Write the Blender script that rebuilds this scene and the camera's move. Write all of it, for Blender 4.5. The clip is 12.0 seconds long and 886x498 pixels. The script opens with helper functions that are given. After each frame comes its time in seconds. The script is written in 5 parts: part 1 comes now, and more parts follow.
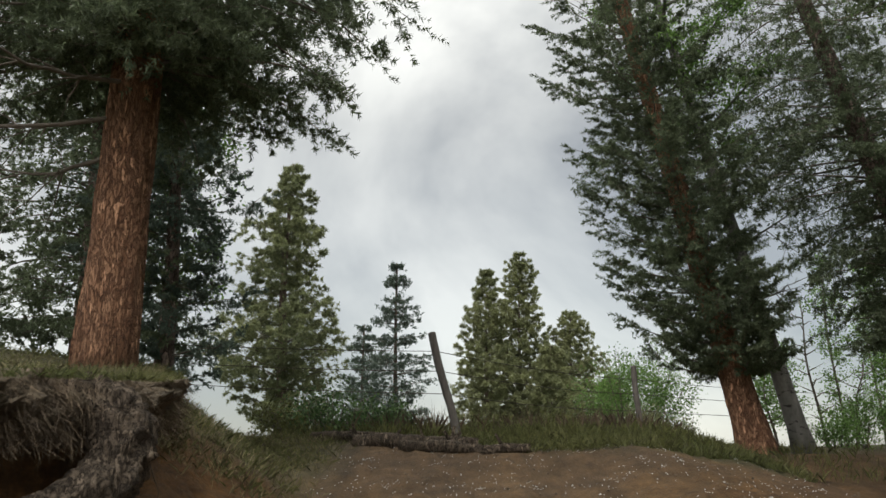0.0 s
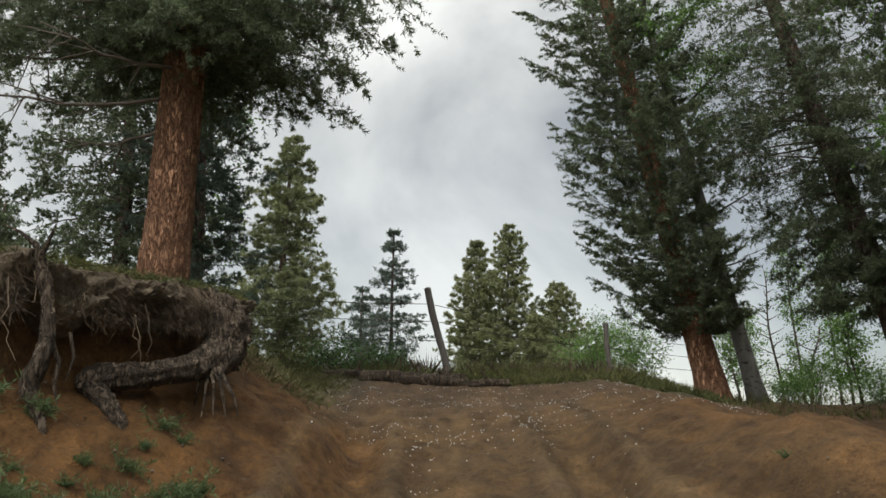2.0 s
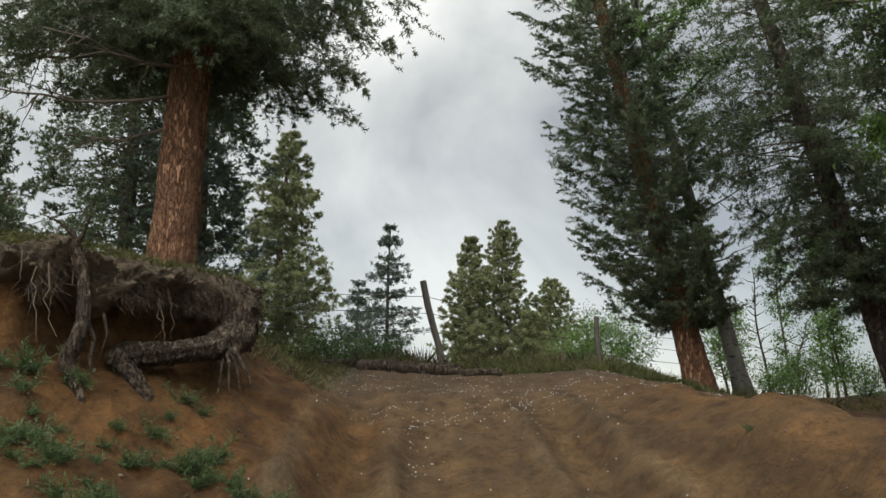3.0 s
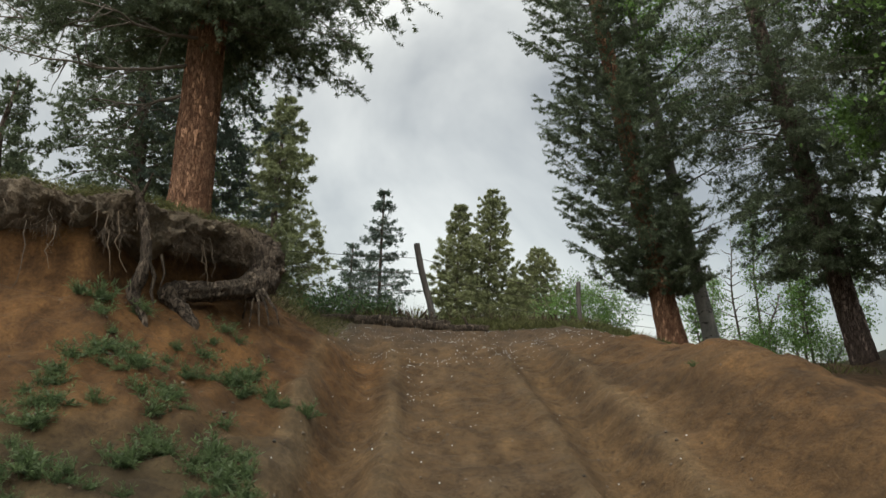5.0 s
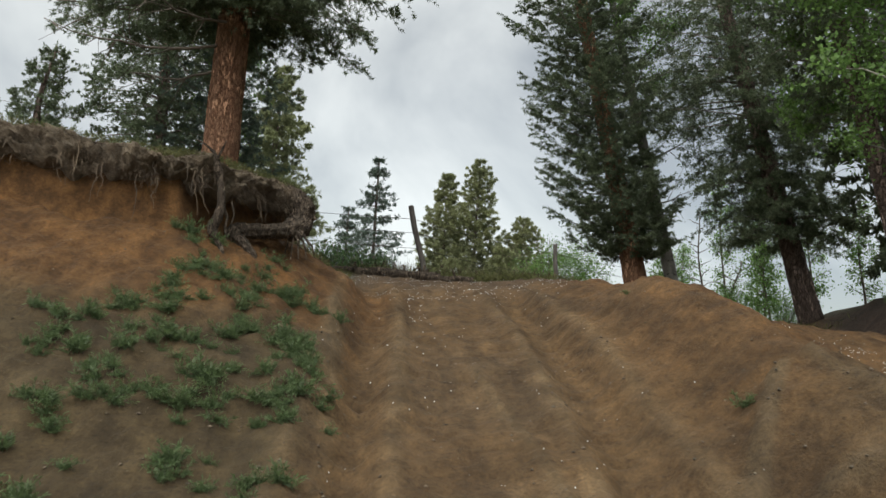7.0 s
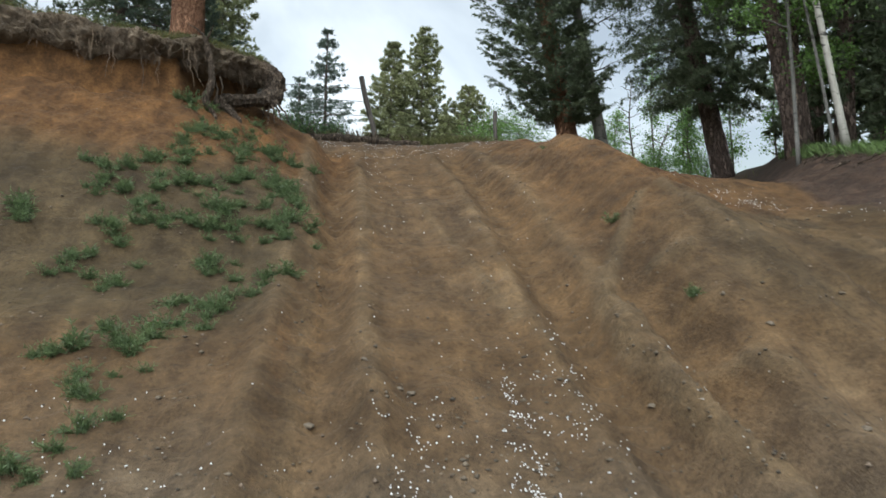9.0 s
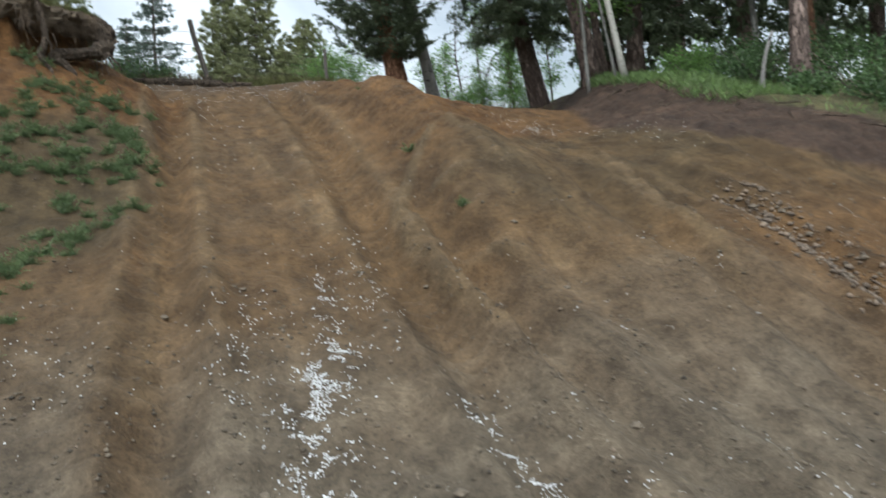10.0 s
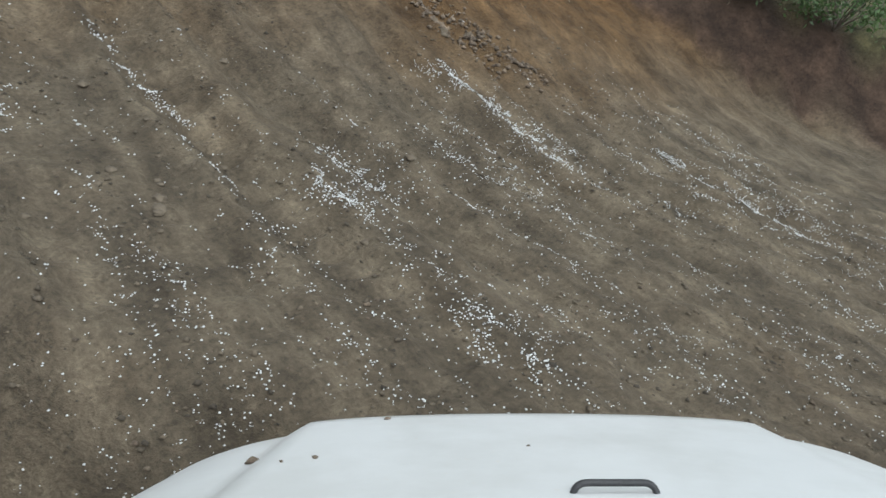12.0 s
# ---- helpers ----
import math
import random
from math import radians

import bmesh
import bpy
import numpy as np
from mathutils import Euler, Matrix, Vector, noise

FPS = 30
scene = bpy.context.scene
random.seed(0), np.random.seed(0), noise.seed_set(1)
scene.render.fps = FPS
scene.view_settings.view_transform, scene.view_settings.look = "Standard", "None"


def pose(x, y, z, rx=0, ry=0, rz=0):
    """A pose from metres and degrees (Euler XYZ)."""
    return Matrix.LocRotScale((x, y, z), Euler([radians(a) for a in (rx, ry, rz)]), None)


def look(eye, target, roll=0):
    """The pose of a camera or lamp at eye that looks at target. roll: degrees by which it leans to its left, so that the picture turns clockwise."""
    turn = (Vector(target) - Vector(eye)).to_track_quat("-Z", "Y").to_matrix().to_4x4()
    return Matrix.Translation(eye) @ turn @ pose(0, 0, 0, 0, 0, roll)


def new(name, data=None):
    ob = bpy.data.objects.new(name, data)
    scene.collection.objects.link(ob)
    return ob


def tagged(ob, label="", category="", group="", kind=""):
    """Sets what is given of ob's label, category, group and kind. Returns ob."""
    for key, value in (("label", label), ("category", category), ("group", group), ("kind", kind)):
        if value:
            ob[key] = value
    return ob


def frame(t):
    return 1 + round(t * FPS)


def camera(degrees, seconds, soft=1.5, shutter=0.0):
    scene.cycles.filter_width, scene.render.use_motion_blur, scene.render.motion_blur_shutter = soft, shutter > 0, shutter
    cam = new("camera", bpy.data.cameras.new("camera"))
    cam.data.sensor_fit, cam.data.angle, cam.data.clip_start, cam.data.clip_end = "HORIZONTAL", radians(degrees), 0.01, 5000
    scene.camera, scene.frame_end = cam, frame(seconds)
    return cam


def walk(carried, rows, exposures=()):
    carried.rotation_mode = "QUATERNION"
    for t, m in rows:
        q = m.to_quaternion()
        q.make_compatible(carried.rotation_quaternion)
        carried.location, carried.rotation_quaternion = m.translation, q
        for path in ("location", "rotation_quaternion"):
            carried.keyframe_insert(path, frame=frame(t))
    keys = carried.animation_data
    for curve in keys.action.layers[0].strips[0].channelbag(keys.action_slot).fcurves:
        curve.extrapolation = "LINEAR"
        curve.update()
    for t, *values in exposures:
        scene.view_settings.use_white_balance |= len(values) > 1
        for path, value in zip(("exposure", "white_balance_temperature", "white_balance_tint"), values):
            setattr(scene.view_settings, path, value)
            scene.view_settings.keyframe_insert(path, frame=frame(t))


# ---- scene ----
cam = camera(54.3, 12.0, shutter=0.25)
PATH = [
    (0, (-0.258, 0.08, 1.746), (-0.23, 2.019, 2.237), -0.2),
    (0.5, (-0.271, -0.325, 1.613), (-0.241, 1.613, 2.105), 0.1),
    (1, (-0.275, -0.698, 1.498), (-0.237, 1.243, 1.98), 0.3),
    (1.5, (-0.306, -1.074, 1.369), (-0.262, 0.873, 1.824), 0.4),
    (2, (-0.341, -1.363, 1.293), (-0.291, 0.59, 1.721), 0.6),
    (2.5, (-0.353, -1.597, 1.224), (-0.297, 0.357, 1.646), 0.8),
    (3, (-0.365, -1.734, 1.187), (-0.302, 0.22, 1.606), 0.9),
    (4.8, (-0.446, -2.437, 1.003), (-0.358, -0.474, 1.372), 2.2),
    (5, (-0.453, -2.531, 0.968), (-0.361, -0.564, 1.315), 2.1),
    (5.5, (-0.478, -2.808, 0.882), (-0.379, -0.839, 1.216), 2.1),
    (6, (-0.518, -3.172, 0.785), (-0.412, -1.202, 1.111), 2.4),
    (6.5, (-0.563, -3.631, 0.674), (-0.449, -1.657, 0.969), 2.6),
    (6.7, (-0.578, -3.837, 0.623), (-0.461, -1.861, 0.912), 2.7),
    (8.3, (-0.744, -5.168, 0.342), (-0.515, -3.188, 0.507), 3.5),
    (8.5, (-0.748, -5.298, 0.319), (-0.5, -3.318, 0.446), 2.8),
    (9, (-0.76, -5.734, 0.278), (-0.498, -3.752, 0.263), 1.8),
    (9.5, (-0.718, -6.373, 0.222), (-0.296, -4.419, 0.183), -0.4),
    (10, (-0.761, -7.028, 0.238), (-0.164, -5.127, 0.071), -1.2),
    (10.5, (-0.855, -7.606, 0.28), (0.057, -5.86, -0.069), -0.2),
    (11, (-1.05, -8.081, 0.381), (0.096, -6.575, -0.265), 3.6),
    (11.5, (-1.308, -8.282, 0.437), (-0.088, -6.916, -0.367), 11.5),
    (12, (-1.327, -8.331, 0.435), (-0.019, -7.036, -0.348), 14.3),
]
walk(cam, [(t, look(eye, target, roll)) for t, eye, target, roll in PATH], exposures=[(0, 0.80, 6500, 10), (5.5, 0.83, 6450, 9), (6.7, 0.92, 6400, 9), (8.3, 1.02, 6050, 8), (9.0, 1.22, 5900, 8), (10.0, 1.20, 5800, 8), (10.5, 1.20, 5800, 8), (11.0, 1.14, 5800, 8), (11.5, 0.95, 5850, 7), (12.0, 0.93, 5800, 7)])

# ---- world, sun ----
world = bpy.data.worlds.new("overcast_sky")
scene.world = world
world.use_nodes = True
nt = world.node_tree
nt.nodes.clear()


def wn(kind, **kw):
    n = nt.nodes.new(kind)
    for k, v in kw.items():
        n.inputs[k].default_value = v
    return n


SUN_ELEV, SUN_AZ = radians(46), radians(204)
tc = wn("ShaderNodeTexCoord")
sky = wn("ShaderNodeTexSky")
sky.sky_type = "NISHITA"
sky.sun_disc = False
sky.sun_elevation, sky.sun_rotation = SUN_ELEV, SUN_AZ
bg_sky = wn("ShaderNodeBackground", Strength=0.02)
nt.links.new(sky.outputs[0], bg_sky.inputs[0])
mapping = wn("ShaderNodeMapping")
mapping.inputs["Scale"].default_value = (1.0, 1.0, 1.25)
mapping.inputs["Location"].default_value = (0.35, 0.1, 0.15)
nt.links.new(tc.outputs["Generated"], mapping.inputs[0])
big = wn("ShaderNodeTexNoise", Scale=2.0, Detail=6.0, Roughness=0.52, Distortion=0.35)
nt.links.new(mapping.outputs[0], big.inputs["Vector"])
ramp = nt.nodes.new("ShaderNodeValToRGB")
ramp.color_ramp.elements[0].position, ramp.color_ramp.elements[0].color = 0.40, (0.172, 0.173, 0.162, 1)
ramp.color_ramp.elements[1].position, ramp.color_ramp.elements[1].color = 0.60, (0.388, 0.384, 0.350, 1)
nt.links.new(big.outputs[0], ramp.inputs[0])
sep = wn("ShaderNodeSeparateXYZ")
nt.links.new(tc.outputs["Generated"], sep.inputs[0])
# an overcast sky is three times as bright overhead as at the horizon
lift = wn("ShaderNodeMapRange")
lift.inputs[1].default_value, lift.inputs[2].default_value = 0.38, 1.0
lift.inputs[3].default_value, lift.inputs[4].default_value = 1.09, 4.4
nt.links.new(sep.outputs[2], lift.inputs[0])
bg_cloud = wn("ShaderNodeBackground")
nt.links.new(ramp.outputs[0], bg_cloud.inputs[0])
nt.links.new(lift.outputs[0], bg_cloud.inputs[1])
both = nt.nodes.new("ShaderNodeAddShader")
nt.links.new(bg_sky.outputs[0], both.inputs[0])
nt.links.new(bg_cloud.outputs[0], both.inputs[1])
wout = nt.nodes.new("ShaderNodeOutputWorld")
nt.links.new(both.outputs[0], wout.inputs[0])

sun = new("sun", bpy.data.lights.new("sun", "SUN"))
sun.data.energy, sun.data.angle, sun.data.color = 1.5, radians(40), (1.0, 0.97, 0.93)
sun.matrix_world = look((0, 0, 0), (-math.sin(SUN_AZ) * math.cos(SUN_ELEV), -math.cos(SUN_AZ) * math.cos(SUN_ELEV), -math.sin(SUN_ELEV)))


# ---- materials ----
def material(name, rough=0.8, metal=0.0):
    m = bpy.data.materials.new(name)
    m.use_nodes = True
    b = m.node_tree.nodes["Principled BSDF"]
    b.inputs["Roughness"].default_value, b.inputs["Metallic"].default_value = rough, metal
    return m, m.node_tree, b


def put(tree, kind, links=(), **kw):
    n = tree.nodes.new(kind)
    for k, v in kw.items():
        n.inputs[k.replace("_", " ")].default_value = v
    for key, src in links:
        tree.links.new(src, n.inputs[key])
    return n


def mix(tree, fac, a, b):
    n = tree.nodes.new("ShaderNodeMix")
    n.data_type = "RGBA"
    for sock, val in ((n.inputs[0], fac), (n.inputs[6], a), (n.inputs[7], b)):
        if isinstance(val, (tuple, float, int)):
            sock.default_value = (*val, 1) if isinstance(val, tuple) else val
        else:
            tree.links.new(val, sock)
    return n.outputs[2]


def steps(tree, src, lo, hi):
    n = tree.nodes.new("ShaderNodeMapRange")
    n.interpolation_type = "SMOOTHSTEP"
    n.inputs[1].default_value, n.inputs[2].default_value = lo, hi
    tree.links.new(src, n.inputs[0])
    return n.outputs[0]


def bump(tree, b, height, strength, dist):
    n = put(tree, "ShaderNodeBump", [("Height", height)], Strength=strength, Distance=dist)
    tree.links.new(n.outputs[0], b.inputs["Normal"])


def soft_material(name, dark, light, scale, rough=0.8, bump_scale=0.0, bump_dist=0.01, island=0.0, stretch=(1, 1, 1)):
    """Two colours by noise at two scales, relief, and a shade of its own for each loose piece."""
    m, t, b = material(name, rough)
    co = put(t, "ShaderNodeTexCoord").outputs["Object"]
    mp = put(t, "ShaderNodeMapping", [("Vector", co)], Scale=stretch).outputs[0]
    n1 = put(t, "ShaderNodeTexNoise", [("Vector", mp)], Scale=scale, Detail=5.0, Roughness=0.6).outputs[0]
    n2 = put(t, "ShaderNodeTexNoise", [("Vector", mp)], Scale=scale * 7, Detail=3.0).outputs[0]
    f1 = steps(t, n1, 0.3, 0.7)
    col = mix(t, f1, dark, light)
    col = mix(t, steps(t, n2, 0.35, 0.75), col, tuple(0.5 * (a + c) for a, c in zip(dark, light)))
    if island:
        geo = put(t, "ShaderNodeNewGeometry")
        hsv = put(t, "ShaderNodeHueSaturation", [("Color", col)])
        mr = put(t, "ShaderNodeMapRange", [("Value", geo.outputs["Random Per Island"])])
        mr.inputs[3].default_value, mr.inputs[4].default_value = 1 - island, 1 + island
        t.links.new(mr.outputs[0], hsv.inputs["Value"])
        col = hsv.outputs[0]
    t.links.new(col, b.inputs["Base Color"])
    if bump_scale:
        n3 = put(t, "ShaderNodeTexNoise", [("Vector", mp)], Scale=bump_scale, Detail=6.0, Roughness=0.65).outputs[0]
        bump(t, b, n3, 0.9, bump_dist)
    return m


def ground_material():
    m, t, b = material("wet_soil", 0.85)
    pos = put(t, "ShaderNodeNewGeometry").outputs["Position"]
    big_n = put(t, "ShaderNodeTexNoise", [("Vector", pos)], Scale=0.9, Detail=6.0, Roughness=0.6).outputs[0]
    along = put(t, "ShaderNodeMapping", [("Vector", pos)], Scale=(1.0, 0.4, 1.0)).outputs[0]
    mid_n = put(t, "ShaderNodeTexNoise", [("Vector", along)], Scale=7.0, Detail=7.0, Roughness=0.72).outputs[0]
    fine_n = put(t, "ShaderNodeTexNoise", [("Vector", pos)], Scale=55.0, Detail=5.0, Roughness=0.7).outputs[0]
    ochre = mix(t, steps(t, mid_n, 0.3, 0.7), (0.054, 0.0255, 0.0078), (0.128, 0.063, 0.0195))
    brown = mix(t, steps(t, mid_n, 0.3, 0.7), (0.067, 0.0390, 0.0160), (0.113, 0.068, 0.0290))
    mud = mix(t, steps(t, mid_n, 0.3, 0.72), (0.074, 0.058, 0.039), (0.134, 0.108, 0.074))
    redd = mix(t, steps(t, mid_n, 0.3, 0.7), (0.030, 0.0185, 0.0125), (0.060, 0.037, 0.024))
    a_mud = put(t, "ShaderNodeAttribute")
    a_mud.attribute_name = "mud"
    a_red = put(t, "ShaderNodeAttribute")
    a_red.attribute_name = "red"
    a_turf = put(t, "ShaderNodeAttribute")
    a_turf.attribute_name = "turf"

    def blur(attr, spread):
        add = put(t, "ShaderNodeMath")
        add.operation = "MULTIPLY_ADD"
        t.links.new(big_n, add.inputs[0])
        add.inputs[1].default_value = spread
        t.links.new(attr.outputs["Fac"], add.inputs[2])
        return steps(t, add.outputs[0], 0.02 + spread * 0.5, 0.98 + spread * 0.5)

    a_ochre = put(t, "ShaderNodeAttribute")
    a_ochre.attribute_name = "ochre"
    col = mix(t, blur(a_ochre, 1.0), brown, ochre)
    a_olive = put(t, "ShaderNodeAttribute")
    a_olive.attribute_name = "olive"
    col = mix(t, blur(a_olive, 1.2), col, mix(t, steps(t, mid_n, 0.3, 0.7), (0.040, 0.027, 0.0115), (0.072, 0.050, 0.023)))
    col = mix(t, blur(a_mud, 1.1), col, mud)
    col = mix(t, blur(a_red, 0.8), col, redd)
    turf = mix(t, steps(t, mid_n, 0.3, 0.7), (0.035, 0.035, 0.014), (0.085, 0.075, 0.032))
    col = mix(t, blur(a_turf, 0.6), col, turf)
    a_dry = put(t, "ShaderNodeAttribute")
    a_dry.attribute_name = "dry"
    col = mix(t, blur(a_dry, 0.7), col, mix(t, steps(t, mid_n, 0.3, 0.7), (0.077, 0.051, 0.0245), (0.124, 0.084, 0.043)))
    lengthways = put(t, "ShaderNodeMapping", [("Vector", pos)], Scale=(4.5, 0.35, 2.0)).outputs[0]
    streak = put(t, "ShaderNodeTexNoise", [("Vector", lengthways)], Scale=1.0, Detail=6.0, Roughness=0.62).outputs[0]
    washed = put(t, "ShaderNodeHueSaturation", [("Color", col)])
    ms = put(t, "ShaderNodeMapRange", [("Value", streak)])
    ms.inputs[1].default_value, ms.inputs[2].default_value, ms.inputs[3].default_value, ms.inputs[4].default_value = 0.3, 0.7, 0.68, 1.32
    t.links.new(ms.outputs[0], washed.inputs["Value"])
    col = washed.outputs[0]
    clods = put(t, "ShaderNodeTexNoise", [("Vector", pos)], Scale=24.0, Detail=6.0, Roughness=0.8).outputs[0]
    # Cavity shade painted into the colour: low spots of the clod relief get darker.
    hollow_shade = put(t, "ShaderNodeHueSaturation", [("Color", col)])
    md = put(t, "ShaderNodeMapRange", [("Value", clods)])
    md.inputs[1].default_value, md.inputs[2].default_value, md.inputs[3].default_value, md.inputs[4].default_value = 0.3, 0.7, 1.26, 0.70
    t.links.new(md.outputs[0], hollow_shade.inputs["Value"])
    col = hollow_shade.outputs[0]
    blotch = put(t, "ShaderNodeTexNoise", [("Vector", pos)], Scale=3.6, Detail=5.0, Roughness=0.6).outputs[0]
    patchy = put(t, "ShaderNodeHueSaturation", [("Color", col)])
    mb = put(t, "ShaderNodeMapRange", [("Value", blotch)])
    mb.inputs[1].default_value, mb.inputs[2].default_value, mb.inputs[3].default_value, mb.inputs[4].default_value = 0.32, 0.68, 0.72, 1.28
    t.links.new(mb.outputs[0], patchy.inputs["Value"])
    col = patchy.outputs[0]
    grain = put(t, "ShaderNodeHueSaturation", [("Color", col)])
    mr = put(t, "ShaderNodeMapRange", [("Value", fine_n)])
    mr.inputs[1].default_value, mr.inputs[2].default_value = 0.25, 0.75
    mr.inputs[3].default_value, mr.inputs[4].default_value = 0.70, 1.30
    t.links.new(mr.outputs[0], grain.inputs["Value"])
    # Dark specks: moist crumbs, and shade of small gaps put into the colour.
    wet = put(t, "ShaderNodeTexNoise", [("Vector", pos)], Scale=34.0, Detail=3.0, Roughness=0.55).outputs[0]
    moist_and_gaps = put(t, "ShaderNodeHueSaturation", [("Color", grain.outputs[0])])
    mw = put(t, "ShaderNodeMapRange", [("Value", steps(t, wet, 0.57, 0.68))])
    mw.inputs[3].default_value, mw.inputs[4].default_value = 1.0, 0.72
    t.links.new(mw.outputs[0], moist_and_gaps.inputs["Value"])
    t.links.new(moist_and_gaps.outputs[0], b.inputs["Base Color"])
    rr = put(t, "ShaderNodeMapRange", [("Value", mid_n)])
    rr.inputs[3].default_value, rr.inputs[4].default_value = 0.98, 0.75
    b.inputs["Specular IOR Level"].default_value = 0.25
    t.links.new(rr.outputs[0], b.inputs["Roughness"])
    add = put(t, "ShaderNodeMath")
    add.operation = "MULTIPLY_ADD"
    t.links.new(fine_n, add.inputs[0])
    add.inputs[1].default_value = 0.45
    t.links.new(mid_n, add.inputs[2])
    add2 = put(t, "ShaderNodeMath")
    add2.operation = "MULTIPLY_ADD"
    t.links.new(clods, add2.inputs[0])
    add2.inputs[1].default_value = -0.7
    t.links.new(add.outputs[0], add2.inputs[2])
    bump(t, b, add2.outputs[0], 1.0, 0.03)
    return m


def bark_material(name, plate_dark, plate_light, crack, scale=22.0):
    """Flaky bark: slim upright plates, paler flakes, dark seams between."""
    m, t, b = material(name, 0.95)
    b.inputs["Specular IOR Level"].default_value = 0.2
    co = put(t, "ShaderNodeTexCoord").outputs["Object"]
    mp = put(t, "ShaderNodeMapping", [("Vector", co)], Scale=(1, 1, 0.28)).outputs[0]
    warp = put(t, "ShaderNodeTexNoise", [("Vector", mp)], Scale=scale * 0.5, Detail=5.0, Roughness=0.65)
    vec = mix(t, 0.10, mp, warp.outputs["Color"])
    vor = put(t, "ShaderNodeTexVoronoi", [("Vector", vec)], Scale=scale)
    vor.feature = "DISTANCE_TO_EDGE"
    cell = put(t, "ShaderNodeTexVoronoi", [("Vector", vec)], Scale=scale)
    n2 = put(t, "ShaderNodeTexNoise", [("Vector", mp)], Scale=scale * 2.4, Detail=6.0, Roughness=0.75).outputs[0]
    n3 = put(t, "ShaderNodeTexNoise", [("Vector", mp)], Scale=scale * 0.22, Detail=4.0).outputs[0]
    bw = put(t, "ShaderNodeSeparateColor", [("Color", cell.outputs["Color"])])
    col = mix(t, bw.outputs[0], plate_dark, plate_light)
    col = mix(t, steps(t, bw.outputs[1], 0.86, 0.92), col, tuple(min(1, v * 1.7) for v in plate_light))
    col = mix(t, steps(t, n2, 0.45, 0.7), col, tuple(v * 0.5 for v in plate_dark))
    col = mix(t, steps(t, n3, 0.5, 0.8), col, tuple(v * 0.7 for v in plate_dark))
    col = mix(t, steps(t, vor.outputs["Distance"], 0.0, 0.06), crack, col)
    t.links.new(col, b.inputs["Base Color"])
    h = put(t, "ShaderNodeMath")
    h.operation = "MULTIPLY_ADD"
    t.links.new(n2, h.inputs[0])
    h.inputs[1].default_value = 0.5
    t.links.new(steps(t, vor.outputs["Distance"], 0.0, 0.15), h.inputs[2])
    bump(t, b, h.outputs[0], 1.0, 0.03)
    return m


def let_through(m, amount):
    """Thin leaves: part of the light passes through them."""
    t = m.node_tree
    b = t.nodes["Principled BSDF"]
    tr = t.nodes.new("ShaderNodeBsdfTranslucent")
    t.links.new(b.inputs["Base Color"].links[0].from_socket, tr.inputs["Color"])
    mx = t.nodes.new("ShaderNodeMixShader")
    mx.inputs[0].default_value = amount
    t.links.new(b.outputs[0], mx.inputs[1])
    t.links.new(tr.outputs[0], mx.inputs[2])
    t.links.new(mx.outputs[0], t.nodes["Material Output"].inputs["Surface"])


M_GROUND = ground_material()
M_BARK_RED = bark_material("red_plated_bark", (0.235, 0.120, 0.070), (0.36, 0.200, 0.120), (0.085, 0.045, 0.030), 38.0)
M_BARK_DARK = bark_material("grey_brown_bark", (0.125, 0.092, 0.076), (0.25, 0.188, 0.158), (0.04, 0.03, 0.025), 24.0)
M_ASPEN = soft_material("pale_aspen_bark", (0.20, 0.195, 0.165), (0.46, 0.445, 0.39), 3.0, 0.8, 30.0, 0.008, stretch=(1, 1, 0.4))
# Grey aspen bark; for stems in the wood, shade is put into the colour.
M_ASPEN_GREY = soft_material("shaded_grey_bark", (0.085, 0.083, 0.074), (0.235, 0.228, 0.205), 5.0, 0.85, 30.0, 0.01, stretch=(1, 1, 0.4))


def scar(m):
    """Dark eyes and bands across aspen bark."""
    t = m.node_tree
    b = t.nodes["Principled BSDF"]
    src = b.inputs["Base Color"].links[0].from_socket
    co = put(t, "ShaderNodeTexCoord").outputs["Object"]
    flat = put(t, "ShaderNodeMapping", [("Vector", co)], Scale=(5, 5, 14)).outputs[0]
    n = put(t, "ShaderNodeTexNoise", [("Vector", flat)], Scale=1.0, Detail=4.0, Roughness=0.6).outputs[0]
    t.links.new(mix(t, steps(t, n, 0.57, 0.66), src, (0.035, 0.032, 0.028)), b.inputs["Base Color"])


scar(M_ASPEN)
scar(M_ASPEN_GREY)
M_TWIG = soft_material("dark_twig_bark", (0.085, 0.070, 0.055), (0.19, 0.16, 0.13), 6.0, 0.9)
M_NEEDLE = soft_material("dark_pine_needles", (0.085, 0.112, 0.064), (0.160, 0.195, 0.108), 1.2, 0.6, island=0.45)
M_NEEDLE_BLUE = soft_material("blue_green_needles", (0.070, 0.102, 0.080), (0.135, 0.175, 0.132), 1.2, 0.6, island=0.4)
M_NEEDLE_OLIVE = soft_material("olive_needles", (0.150, 0.172, 0.086), (0.28, 0.295, 0.142), 0.5, 0.6, island=0.4)
M_NEEDLE_MID = soft_material("mid_green_needles", (0.125, 0.150, 0.076), (0.240, 0.260, 0.126), 0.5, 0.6, island=0.4)
M_LEAF = soft_material("fresh_green_leaves", (0.100, 0.185, 0.045), (0.195, 0.32, 0.090), 1.5, 0.55, island=0.4)
M_UNDER = soft_material("undergrowth_leaves", (0.040, 0.080, 0.028), (0.105, 0.165, 0.058), 1.5, 0.55, island=0.5)
M_GRASS = soft_material("grass_blades", (0.070, 0.085, 0.026), (0.165, 0.160, 0.062), 1.5, 0.6, island=0.5)
M_STRAW = soft_material("dry_grass_and_rootlets", (0.045, 0.031, 0.020), (0.150, 0.108, 0.066), 2.0, 0.85, island=0.5)
M_DRY = soft_material("bleached_dry_grass", (0.105, 0.092, 0.045), (0.27, 0.235, 0.125), 2.0, 0.8, island=0.5)
